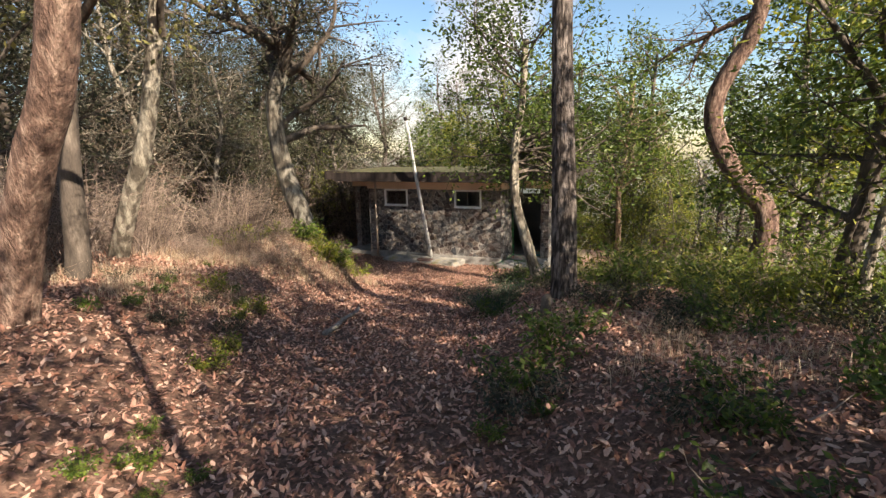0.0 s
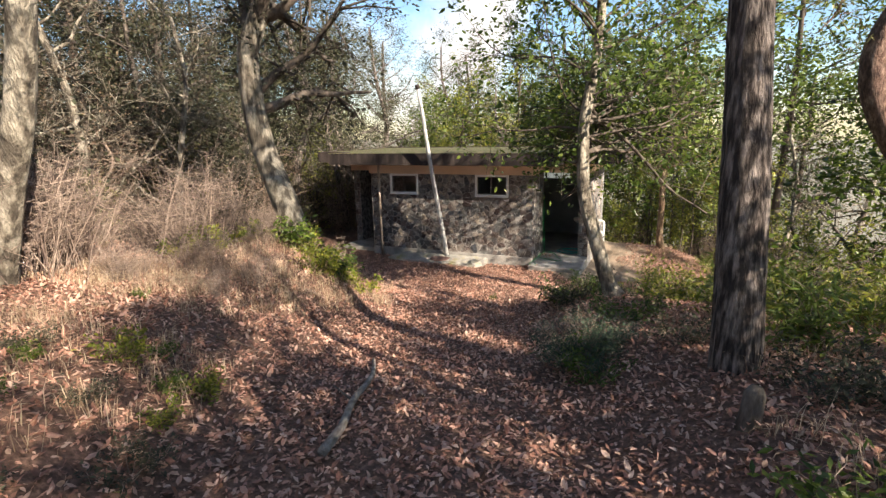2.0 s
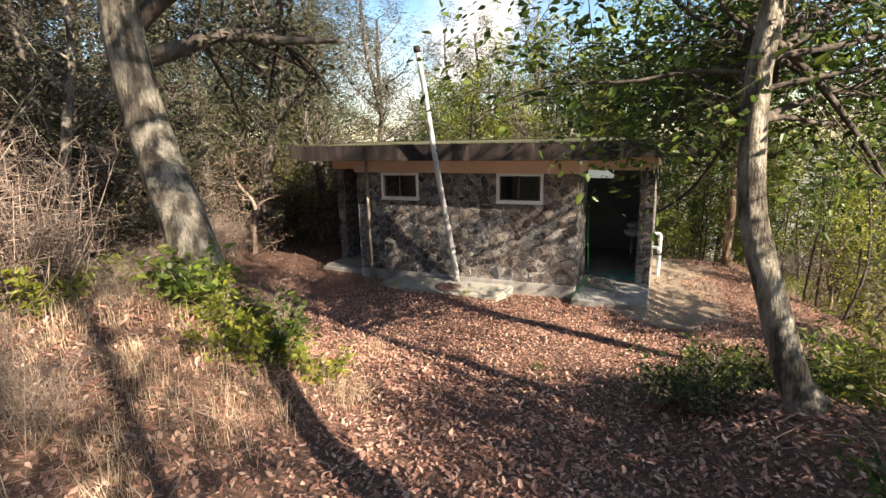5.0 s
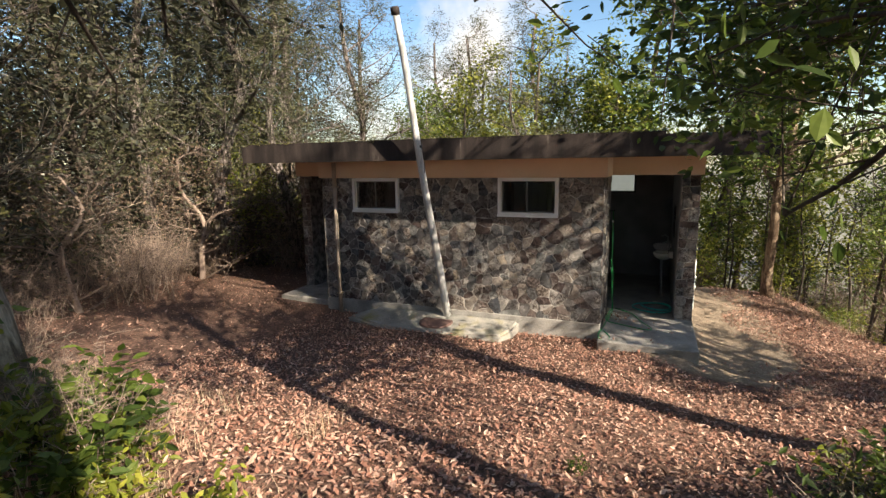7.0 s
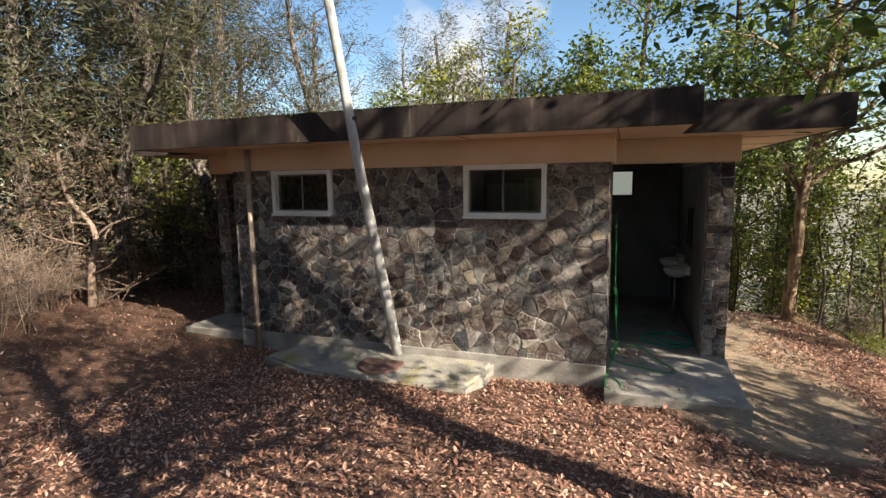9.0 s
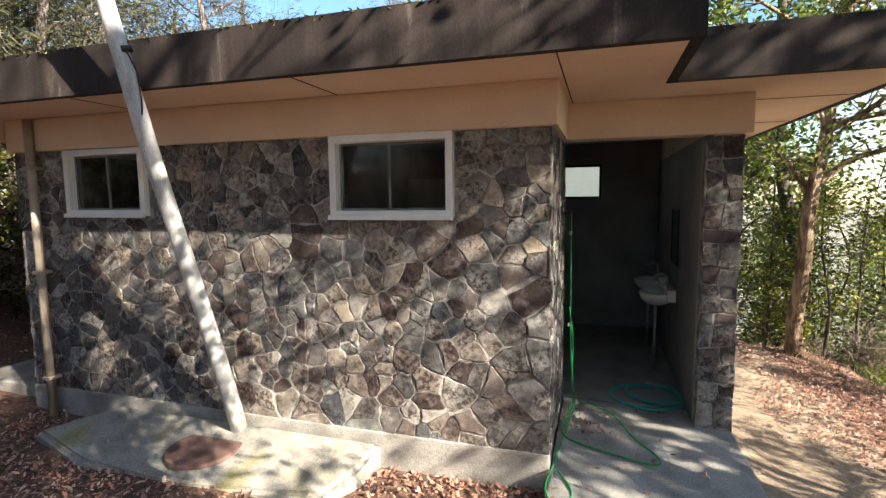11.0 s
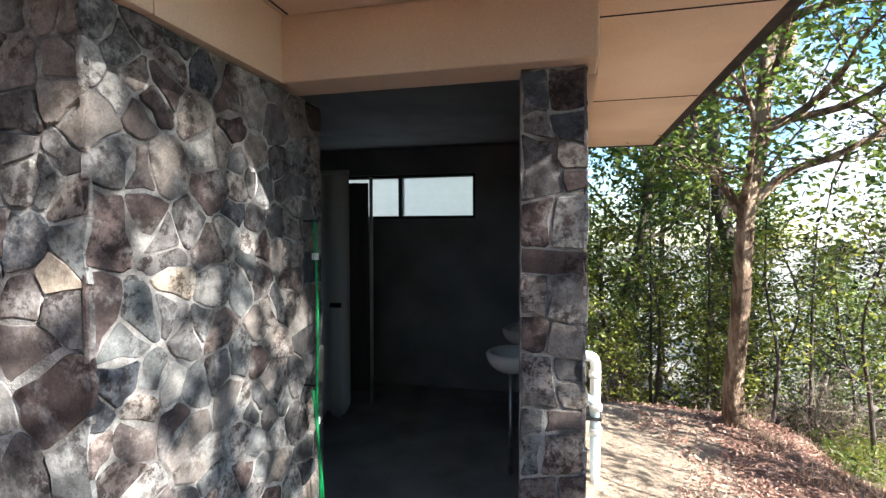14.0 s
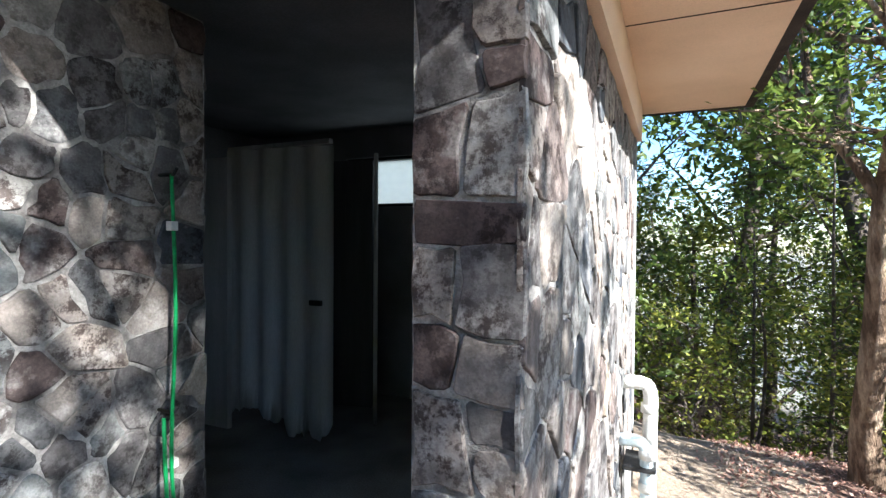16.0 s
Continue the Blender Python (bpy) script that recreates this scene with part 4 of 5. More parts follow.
tree("pine_tree", [(3.56, -8.64, 1.2), (3.53, -8.62, 1.7), (3.47, -8.5, 3.06), (3.4, -8.4, 4.3), (3.35, -8.35, 6.2), (3.35, -8.3, 9.0)], 0.18, 0.09, PINEBARK, "upright pine trunk with dark furrowed grey bark", (
    ring_of((3.35, -8.35, 5.8), 12, RNG, 2, 0.0, 0.5, 3.0), 9, 2.0, 7, 14, 0.15, 0.016, 0.09, LEAF_OLIVE, False))
tree("leaning_tree", [(-2.2, -6.15, 1.0), (-2.5, -6.1, 2.05), (-2.98, -5.97, 2.95), (-3.17, -5.95, 3.8), (-3.22, -5.9, 4.6), (-3.06, -5.8, 5.1), (-2.95, -5.75, 5.6)], 0.215, 0.14, PALEBARK, "thick pale trunk leaning aside, forked high above", (
    [((-3.15, -5.85, 4.8), (-0.4, 0.1, 1), 1.2), ((-3.06, -5.8, 5.1), (0.5, 0.1, 1), 1.2), ((-3.16, -5.85, 4.0), (0.8, 0.7, 0.4), 0.9), ((-3.16, -5.85, 3.7), (0.5, 1.0, 0.2), 1.0)] + ring_of((-3.0, -5.75, 5.1), 8, RNG, 2, 0.1, 0.8, 0.7), 10, 2.3, 7, 9, 0.09, 0.04, 0.13, LEAF_DARK, False), branch_r=0.1)
tree("left_tree", [(-3.05, -9.85, 1.7), (-2.92, -9.85, 2.05), (-2.48, -9.85, 2.89), (-2.13, -9.85, 3.46), (-1.79, -9.85, 4.31), (-1.5, -9.8, 5.6), (-1.4, -9.8, 7.0)], 0.15, 0.08, PALEBARK, "pale mottled trunk among dry brush", (
    ring_of((-1.5, -9.8, 5.0), 8, RNG, 2, 0.1, 0.8, 1.8), 9, 1.7, 6, 8, 0.09, 0.04, 0.12, LEAF_OLIVE, False))
tree("dark_left_tree", [(-1.35, -11.5, 1.85), (-1.25, -11.4, 2.3), (-1.15, -11.4, 3.2), (-1.02, -11.4, 4.0), (-0.75, -11.4, 5.0), (-0.6, -11.3, 6.6)], 0.13, 0.08, DARKBARK, "dark mottled trunk at the edge of the brush", (
    ring_of((-0.75, -11.3, 4.8), 6, RNG, 2, 0.1, 0.8, 1.6), 8, 1.5, 6, 7, 0.09, 0.04, 0.12, LEAF_OLIVE, False))
tree("reddish_tree", [(0.1, -12.75, 1.75), (0.2, -12.7, 2.3), (0.46, -12.7, 2.92), (0.8, -12.7, 3.5), (1.12, -12.7, 3.95), (1.35, -12.7, 4.6), (1.6, -12.6, 6.0)], 0.155, 0.1, REDBARK, "reddish leaning trunk close beside the path", (
    ring_of((1.45, -12.6, 4.9), 9, RNG, 2, 0.2, 0.9, 1.8), 8, 1.6, 6, 12, 0.13, 0.016, 0.1, LEAF_OLIVE, False))
tree("twisted_red_pine", [(6.2, -4.3, 0.9), (6.21, -4.3, 1.4), (6.23, -4.3, 2.25), (5.68, -4.3, 2.97), (5.31, -4.3, 3.73), (5.3, -4.3, 4.31), (5.52, -4.3, 4.82), (5.77, -4.3, 5.31), (5.85, -4.3, 6.2), (5.6, -4.2, 7.8)], 0.2, 0.11, REDBARK,
     "red-barked pine with a strongly curved trunk", (
         [((5.77, -4.3, 5.6), (-1, 0.1, -0.1), 1.1), ((5.2, -4.3, 5.45), (-0.5, 0.1, -0.9), 0.6)] + ring_of((5.7, -4.2, 6.5), 8, RNG, 2, 0.1, 0.7, 1.4), 8, 1.9, 6, 9, 0.14, 0.016, 0.09, LEAF_OLIVE, False))
tree("dark_forked_tree", [(6.48, -7.8, 1.5), (6.5, -7.8, 1.9), (6.57, -7.8, 2.5), (6.63, -7.8, 3.35), (6.7, -7.8, 3.9), (6.9, -7.7, 5.2)], 0.13, 0.06, DARKBARK, "dark furrowed double trunk with yellow-green leaves", (
    [((6.5, -7.85, 2.1), (-0.5, -0.2, 1), 1.1), ((6.55, -7.8, 2.6), (-0.6, 0.5, 0.7), 1.0)] + ring_of((6.68, -7.8, 3.0), 8, RNG, 2, 0.1, 0.7, 1.6), 9, 1.5, 7, 5, 0.1, 0.045, 0.13, LEAF_YELLOW, False))
tree("slim_grey_tree", [(6.6, -8.3, 1.5), (6.57, -8.3, 2.2), (6.7, -8.3, 3.2), (6.95, -8.2, 4.4)], 0.06, 0.03, PALEBARK, "slim grey stem beside the dark trunk", (
    ring_of((6.75, -8.2, 3.2), 7, RNG, 2, 0.1, 0.8, 1.3), 8, 1.3, 6, 8, 0.1, 0.045, 0.12, LEAF_FRESH, False), branch_r=0.02)
tree("hut_side_tree", [(3.06, 5.3, -0.6), (3.0, 5.2, -0.1), (3.0, 5.0, 0.74), (2.98, 4.8, 1.75), (3.1, 4.8, 2.5), (3.14, 4.8, 3.3), (3.25, 4.8, 4.4), (3.3, 5.0, 5.6)], 0.11, 0.05, BROWNBARK, "brown-grey forked tree on the bank beside the hut", (
    [((2.98, 4.8, 1.7), (-0.75, 0.0, 0.85), 1.25), ((2.95, 4.8, 1.85), (-0.5, -0.35, 0.9), 1.0), ((3.05, 4.8, 1.9), (1.0, -0.1, 0.7), 1.2), ((3.1, 4.8, 2.4), (0.5, 0.6, 0.8), 1.0), ((3.1, 4.8, 2.6), (0.9, -0.4, 0.4), 1.0),
     ((2.5, 4.8, 2.6), (-0.5, 0.1, 0.9), 0.8)] + ring_of((3.15, 4.8, 2.7), 13, RNG, 2, 0.0, 0.7, 2.4), 8, 1.7, 6, 8, 0.095, 0.042, 0.12, LEAF_FRESH, False), branch_r=0.045)

tree("roadside_tree", [(8.6, -11.9, 1.4), (8.55, -11.9, 3.4), (8.6, -11.85, 5.2), (8.5, -11.8, 7.0), (8.55, -11.8, 9.2)], 0.12, 0.05, PALEBARK, "tall tree with a thin clumped crown beside the path", (
    ring_of((8.5, -11.8, 6.0), 11, RNG, 2, -0.1, 0.5, 3.2), 5, 2.1, 3, 20, 0.12, 0.055, 0.14, LEAF_FRESH, False), branch_r=0.03)
# added tree: its high crown breaks the sun on the hut's front and porch walls
tree("bank_tree", [(7.0, -2.5, -0.15), (6.95, -2.45, 1.8), (7.0, -2.4, 3.6), (6.9, -2.4, 5.4), (6.95, -2.35, 7.2)], 0.1, 0.04, PALEBARK, "tall slender tree with a high green crown, added to dapple the hut walls", (
    ring_of((6.9, -2.5, 3.9), 18, RNG, 2, -0.2, 0.5, 3.4), 6, 1.75, 3, 15, 0.11, 0.05, 0.12, LEAF_FRESH, False), branch_r=0.025)


# woods behind: a few kinds, each built once and set out many times
def wood_tree(label, bark, mat, height, spread, n_limb, leaf, width, count, tips, blob, group, seed, first=0.3, cat="tree", n_sub=7):
    rng = np.random.default_rng(seed)
    top = height * 0.85
    bend = rng.standard_normal((4, 2)) * 0.18
    line = [(0, 0, -0.3), (bend[0, 0] * 0.5, bend[0, 1] * 0.5, top * 0.25), (bend[1, 0], bend[1, 1], top * 0.5), (bend[2, 0], bend[2, 1], top * 0.75), (bend[3, 0], bend[3, 1], top)]
    t = thing("forest_tree", (0, 0, 0), label, cat, group)
    r = 0.03 + height * 0.011
    p, (v, f) = stem(line, r, r * 0.35, 14, 9, 1.3, rng)
    part("trunk", mesh_np("trunk", v, f, bark, True), None, t)
    roots = []
    for i in range(n_limb):
        k = first + (1 - first) * i / (n_limb - 1)
        a = i * 2.4 + rng.uniform(-0.5, 0.5)
        q = p[min(13, int(k * 13))]
        roots.append((q, (np.cos(a), np.sin(a), rng.uniform(0.1, 0.7)), (1.15 - 0.6 * k) * rng.uniform(0.8, 1.15)))
    wood, ends, aims = limbs(roots, n_sub, spread, r * 0.35, rng, tips=tips)
    part("branchwork", wood.mesh("branchwork", bark), None, t)
    if count:
        v, f = foliage(ends, aims, count, leaf, width, blob, rng)
        part("crown", mesh_np("crown", v, f, mat, False), None, t)
    return t


KINDS = {
    "green": wood_tree("broadleaf tree with yellow-green leaves", DARKBARK, LEAF_YELLOW, 7.0, 2.0, 17, 0.15, 0.075, 9, 3, 0.17, "trees of the wood", 11, 0.12, n_sub=10),
    "fresh": wood_tree("broadleaf tree with fresh green leaves", PALEBARK, LEAF_FRESH, 6.5, 1.9, 17, 0.15, 0.075, 9, 3, 0.17, "trees of the wood", 12, 0.1, n_sub=10),
    "dark": wood_tree("dense dark evergreen tree", DARKBARK, LEAF_DARK, 8.0, 2.2, 18, 0.1, 0.045, 12, 4, 0.18, "trees of the wood", 13, 0.06, n_sub=10),
    "pine": wood_tree("tall pine with dark needles", PINEBARK, LEAF_PINE, 10.0, 2.6, 18, 0.2, 0.02, 16, 3, 0.15, "trees of the wood", 14, 0.25, n_sub=10),
    "bare": wood_tree("bare grey-brown tree with fine twigs", PALEBARK, LEAF_BROWN, 7.0, 2.2, 18, 0.07, 0.03, 1, 9, 0.16, "trees of the wood", 15, 0.08, n_sub=13),
    "high": wood_tree("tall broadleaf tree with a high airy crown", DARKBARK, LEAF_FRESH, 8.5, 2.0, 16, 0.13, 0.06, 8, 3, 0.16, "trees of the wood", 20, 0.5, n_sub=10),
    "glossy": wood_tree("evergreen broadleaf tree with glossy dark leaves", DARKBARK, LEAF_GLOSSY, 5.5, 1.5, 18, 0.11, 0.05, 10, 3, 0.14, "trees of the wood", 19, 0.05, n_sub=9),
    "thicket": wood_tree("tall shrub of the shady understorey", DARKBARK, LEAF_OLIVE, 3.0, 1.3, 14, 0.11, 0.05, 7, 3, 0.13, "understorey shrubs", 16, 0.02, cat="shrub", n_sub=8),
    "green_thicket": wood_tree("tall yellow-green shrub of the understorey", DARKBARK, LEAF_YELLOW, 3.0, 1.3, 14, 0.11, 0.05, 7, 3, 0.13, "understorey shrubs", 17, 0.02, cat="shrub", n_sub=8),
    "dry_thicket": wood_tree("tall leafless brown shrub of the understorey", TWIG, LEAF_BROWN, 3.0, 1.4, 16, 0.08, 0.035, 1, 9, 0.14, "understorey shrubs", 18, 0.02, cat="shrub", n_sub=12),
}


def plant_wood():
    rng = np.random.default_rng(21)
    placed = []
    first = dict.fromkeys(KINDS, True)

    def put(kind, x, y, s):
        m = pose(x, y, float(ground(np.clip(x, -40, 40), np.clip(y, -60, 60))) - 0.05, rng.uniform(-4, 4), rng.uniform(-4, 4), rng.uniform(0, 360))
        ob = KINDS[kind]
        if first[kind]:
            first[kind] = False
            ob.matrix_basis = m @ Matrix.Scale(s, 4)
        else:
            c = copy_thing(ob, m)
            c.scale = (s, s, s)
        placed.append((x, y))

    def belt(x0, x1, y0, y1, n, kinds, s0, s1, gap):
        tries = 0
        while n and tries < 3000:
            tries += 1
            x, y = rng.uniform(x0, x1), rng.uniform(y0, y1)
            if all((x - a) ** 2 + (y - b) ** 2 > gap * gap for a, b in placed):
                put(kinds[rng.integers(len(kinds))], x, y, rng.uniform(s0, s1))
                n -= 1
    # those at x > 7, y < -9 stay out of view, added to shade path and bank
    for kind, x, y, s in (("fresh", 6.7, -2.4, 0.76), ("bare", 5.3, -0.6, 0.6), ("green", -8.6, 2.6, 0.55), ("green", -9.8, 4.4, 0.6), ("green", 7.2, -14.8, 0.72),
                          ("green", 1.8, 10.5, 0.8), ("green", 4.5, 11.5, 1.0), ("dark", 3.4, 13.2, 1.0), ("green", -1.8, 12.5, 1.0), ("pine", -3.8, 13, 1.0), ("green", 7.7, -12.4, 0.6), ("glossy", 7.4, -9.4, 0.74), ("glossy", 7.6, -10.6, 0.72), ("high", 6.8, 7.4, 1.4), ("high", 4.3, 8.9, 1.4), ("high", 9.6, 5.0, 1.45), ("high", 0.4, 9.6, 1.25), ("high", 2.3, 11.0, 1.4), ("dark", 7.4, 9.4, 1.2), ("pine", -8.4, 4.6, 0.95), ("pine", -7.8, 6.4, 0.9), ("dark", -9.2, 2.8, 1.0), ("pine", -9.6, 0.6, 1.0), ("glossy", 7.7, -13.8, 0.78), ("green", -3.2, 10.4, 1.05), ("fresh", -1.7, 11.2, 1.1), ("green", -5.2, 11.2, 1.0), ("fresh", -6.6, 9.6, 0.85), ("fresh", 0.6, 8.8, 1.0), ("green", -0.8, 9.6, 0.9), ("green", 2.6, 12.0, 1.3), ("pine", -7.3, 2.6, 0.85), ("glossy", 7.2, -1.85, 1.52), ("high", 8.6, -14.3, 0.78), ("glossy", 4.2, 8.2, 0.8), ("green", -3.5, 9.8, 0.75), ("pine", -5.8, 10.6, 0.85), ("green", -0.8, 10.5, 0.7), ("pine", -9.5, 8.5, 0.9), ("green", 8.6, -13.6, 0.86), ("fresh", 8.1, -11.4, 0.62)):
        put(kind, x, y, s)
    belt(-9.5, -6.4, -9.5, -3.0, 7, ["bare", "dark", "dark"], 0.75, 1.0, 1.6)
    belt(-11.6, -9.3, -2.0, 7, 7, ["dark", "pine", "dark"], 0.8, 1.1, 1.3)
    belt(-13, -8.2, -5, 6, 6, ["dark", "pine", "dark"], 1.0, 1.25, 1.1)
    belt(-14, -9, -12, 6, 12, ["bare", "dark", "dark", "pine"], 0.9, 1.2, 1.6)
    belt(-5.5, -2.8, -13.5, -10.8, 3, ["bare", "dark"], 0.75, 1.0, 1.4)
    belt(-10, -2.5, 7.5, 13, 6, ["green", "pine", "green", "fresh"], 0.6, 0.85, 2.2)
    belt(-24, -14, -14, 18, 9, ["pine", "dark", "dark", "bare"], 1.0, 1.5, 2.8)
    belt(0.0, 9, 9.0, 16, 6, ["bare", "bare", "fresh"], 0.7, 0.9, 2.0)
    belt(4.6, 9.5, 2.0, 8.5, 1, ["green", "bare", "green"], 0.45, 0.6, 2.2)
    belt(11, 18, 3, 12, 2, ["green", "bare"], 0.7, 0.9, 2.4)
    belt(7.8, 9.2, -8.0, -6.0, 1, ["bare"], 0.55, 0.7, 1.8)
    belt(-16, 2, 16, 30, 7, ["pine", "green", "dark"], 0.9, 1.3, 3.0)
    belt(9, 18, 14, 23, 3, ["high", "bare"], 1.2, 1.5, 2.2)
    belt(-14, 18, -30, -21, 5, ["pine", "green", "dark"], 1.0, 1.5, 3.0)
    placed.clear()
    belt(-11, -7.5, -9.5, 5.5, 18, ["thicket", "dry_thicket", "dry_thicket"], 0.7, 1.15, 0.9)
    belt(-7.0, -4.6, -10.5, -6.8, 6, ["dry_thicket", "dry_thicket", "thicket"], 0.45, 0.7, 0.9)
    belt(-16, -11, -12, 12, 10, ["thicket", "dry_thicket"], 1.0, 1.5, 1.6)
    belt(-9, 0, 5.6, 9, 8, ["green_thicket", "thicket"], 0.7, 1.0, 1.2)
    belt(1.2, 5.4, 7.0, 12, 7, ["green_thicket", "dry_thicket", "dry_thicket"], 0.6, 0.95, 1.0)
    belt(4.4, 9, 0.5, 9, 10, ["green_thicket", "dry_thicket", "dry_thicket", "dry_thicket"], 0.5, 0.8, 1.2)
    belt(4.6, 9, -3.0, 0.5, 5, ["green_thicket", "green_thicket", "dry_thicket"], 0.45, 0.75, 1.3)
    belt(7.6, 10, -11, -3, 3, ["green_thicket", "green_thicket", "dry_thicket"], 0.4, 0.65, 1.2)
    belt(9, 16, 2, 18, 3, ["dry_thicket"], 1.0, 1.4, 2.0)
    belt(-12, 1, 12, 17, 6, ["green_thicket", "thicket"], 1.0, 1.5, 2.0)


plant_wood()


def saplings():
    rng = np.random.default_rng(44)
    for i in range(22):
        x, y = (rng.uniform(2.0, 6.5), rng.uniform(7.0, 11)) if i < 13 else (rng.uniform(4.2, 7.0), rng.uniform(1.5, 6.5))
        z = float(ground(x, y))
        h = rng.uniform(2.8, 4.6)
        b = rng.standard_normal((3, 2)) * 0.14
        line = [(x, y, z - 0.1), (x + b[0, 0], y + b[0, 1], z + h * 0.35), (x + b[1, 0], y + b[1, 1], z + h * 0.7), (x + b[2, 0] * 2, y + b[2, 1] * 2, z + h)]
        roots = [(np.array(line[1]) + (np.array(line[3]) - np.array(line[1])) * k, (np.cos(a), np.sin(a), 0.5), rng.uniform(0.6, 1.0)) for k, a in zip(np.linspace(0.1, 1, 7), rng.uniform(0, 6.28, 7))]
        tree("sapling", line, 0.03, 0.01, DARKBARK, "slim dark sapling with scattered green leaves", (roots, 5, 0.9, 5, 3, 0.09, 0.042, 0.09, LEAF_YELLOW if i % 2 else LEAF_FRESH, False), 1.1, "tree", "saplings beside the hut", 0.012)


saplings()


# undergrowth
def shrub(name, label, cat, group, mat, bark, seed, n_stem, height, spread, per, leaf, width, blob, full=False, droop=0.15):
    rng = np.random.default_rng(seed)
    t = thing(name, (0, 0, 0), label, cat, group)
    a, b, r = [], [], []
    tips = []
    for i in range(n_stem):
        ang = rng.uniform(0, 6.28)
        d = np.array([np.cos(ang) * spread, np.sin(ang) * spread, height]) * rng.uniform(0.5, 1.0)
        s = np.array([np.cos(ang), np.sin(ang), 0]) * 0.06 * rng.uniform(0, 1) - (0, 0, 0.04)
        m = s + d * 0.55 + rng.standard_normal(3) * 0.06
        a += [s, m]
        b += [m, s + d]
        r += [0.007, 0.005]
        for j in range(5):
            k = rng.uniform(0.3, 1.0)
            p = s + d * k
            q = p + (d * 0.25 + rng.standard_normal(3) * height * 0.24) * rng.uniform(0.5, 1)
            a.append(p), b.append(q), r.append(0.0035)
            tips += [q, (p + q) / 2]
    v, f = twigs(a, b, np.array(r), 0.03, rng)
    part("branchwork", mesh_np("branchwork", v, f, bark, True), None, t)
    if per:
        tips = np.array(tips)
        at = np.repeat(tips, per, axis=0) + rng.standard_normal((len(tips) * per, 3)) * blob
        v, f = leaves(at, leaf, width, rng, up=0.6, droop=droop, full=full)
        part("foliage", mesh_np("foliage", v, f, mat, False), None, t)
    return t


def brush(seed):
    """A tangle of dry leafless stems."""
    rng = np.random.default_rng(seed)
    t = thing("dry_brush", (0, 0, 0), "tangled leafless brown brush on the bank", "shrub", "dry brush on the bank")
    n = 60
    ang = rng.uniform(0, 6.28, n)
    s = np.stack([rng.normal(0, 0.2, n), rng.normal(0, 0.2, n), np.full(n, -0.05)], -1)
    e = s + np.stack([np.cos(ang) * rng.uniform(0.1, 0.6, n), np.sin(ang) * rng.uniform(0.1, 0.6, n), rng.uniform(0.5, 1.25, n)], -1)
    A, B, R = [s], [e], [np.full(n, 0.006)]
    for gen, (k, ln, rad) in enumerate(((4, 0.4, 0.0035), (3, 0.2, 0.002))):
        ps, pe = A[-1], B[-1]
        u = rng.uniform(0.3, 1, (len(ps) * k, 1))
        q = np.repeat(ps, k, 0) + np.repeat(pe - ps, k, 0) * u
        d = rng.standard_normal((len(q), 3))
        d[:, 2] = np.abs(d[:, 2]) * 0.6 + 0.1
        A.append(q), B.append(q + d * ln * 0.5), R.append(np.full(len(q), rad))
    v, f = twigs(A[0], B[0], R[0], 0.03, rng)
    tagged(part("stem_tangle", mesh_np("stem_tangle", v, f, TWIG, True), None, t), kind="stuff")
    v, f = twigs(A[1], B[1], R[1], 0.03, rng)
    tagged(part("side_growth", mesh_np("side_growth", v, f, TWIG, True), None, t), kind="stuff")
    v, f = spikes(A[2], B[2], 0.0028, rng)
    tagged(part("twig_tangle", mesh_np("twig_tangle", v, f, TWIG, True), None, t), kind="stuff")
    return t


def scatter(proto, spots, rng, s0=0.75, s1=1.25):
    for i, (x, y) in enumerate(spots):
        s = rng.uniform(s0, s1)
        m = pose(x, y, float(ground(x, y)), rng.uniform(-6, 6), rng.uniform(-6, 6), rng.uniform(0, 360))
        ob = proto[i % len(proto)]
        if ob.get("set_out"):
            ob = copy_thing(ob, m)
        else:
            ob["set_out"] = 1
            ob.matrix_basis = m
        ob.scale = (s, s, s)


def spots(rng, n, x0, x1, y0, y1):
    return [(rng.uniform(x0, x1), rng.uniform(y0, y1)) for _ in range(n)]


srng = np.random.default_rng(5)
dry = [brush(31), brush(32), brush(33)]
scatter(dry, spots(srng, 12, -5.2, -3.1, -9.6, -6.6) + spots(srng, 8, -3.8, -1.3, -12.4, -10.8) + spots(srng, 16, -9.6, -7.0, -7.5, 1.5), srng, 0.7, 1.3)
scatter(dry, spots(srng, 6, -3.4, -1.7, -6.6, -5.2) + spots(srng, 8, -3.0, -1.2, -9.0, -6.8) + spots(srng, 6, -6.8, -5.0, -6.5, -4.5), srng, 0.3, 0.5)
scatter(dry, [(-7.4, 2.4), (-6.6, 3.5), (-7.0, 3.2)], srng, 1.0, 1.4)
scatter(dry, spots(srng, 8, 4.8, 8.0, -4.5, 4.5) + spots(srng, 7, 3.8, 7.5, 6.8, 10), srng, 0.7, 1.2)
fresh = [shrub("broadleaf_shrub", "low shrub with fresh green leaves", "shrub", "green shrubs", LEAF_FRESH, TWIG, 41, 9, 0.5, 0.35, 4, 0.1, 0.045, 0.05, True),
         shrub("broadleaf_shrub", "low shrub with glossy dark green leaves", "shrub", "green shrubs", LEAF_GLOSSY, TWIG, 42, 9, 0.5, 0.4, 4, 0.1, 0.05, 0.05, True)]
scatter(fresh, [(-2.0, -5.85), (-1.75, -5.95), (-2.15, -6.45), (-1.6, -6.25), (-3.6, -6.4), (-4.2, -6.9)], srng, 0.55, 0.95)
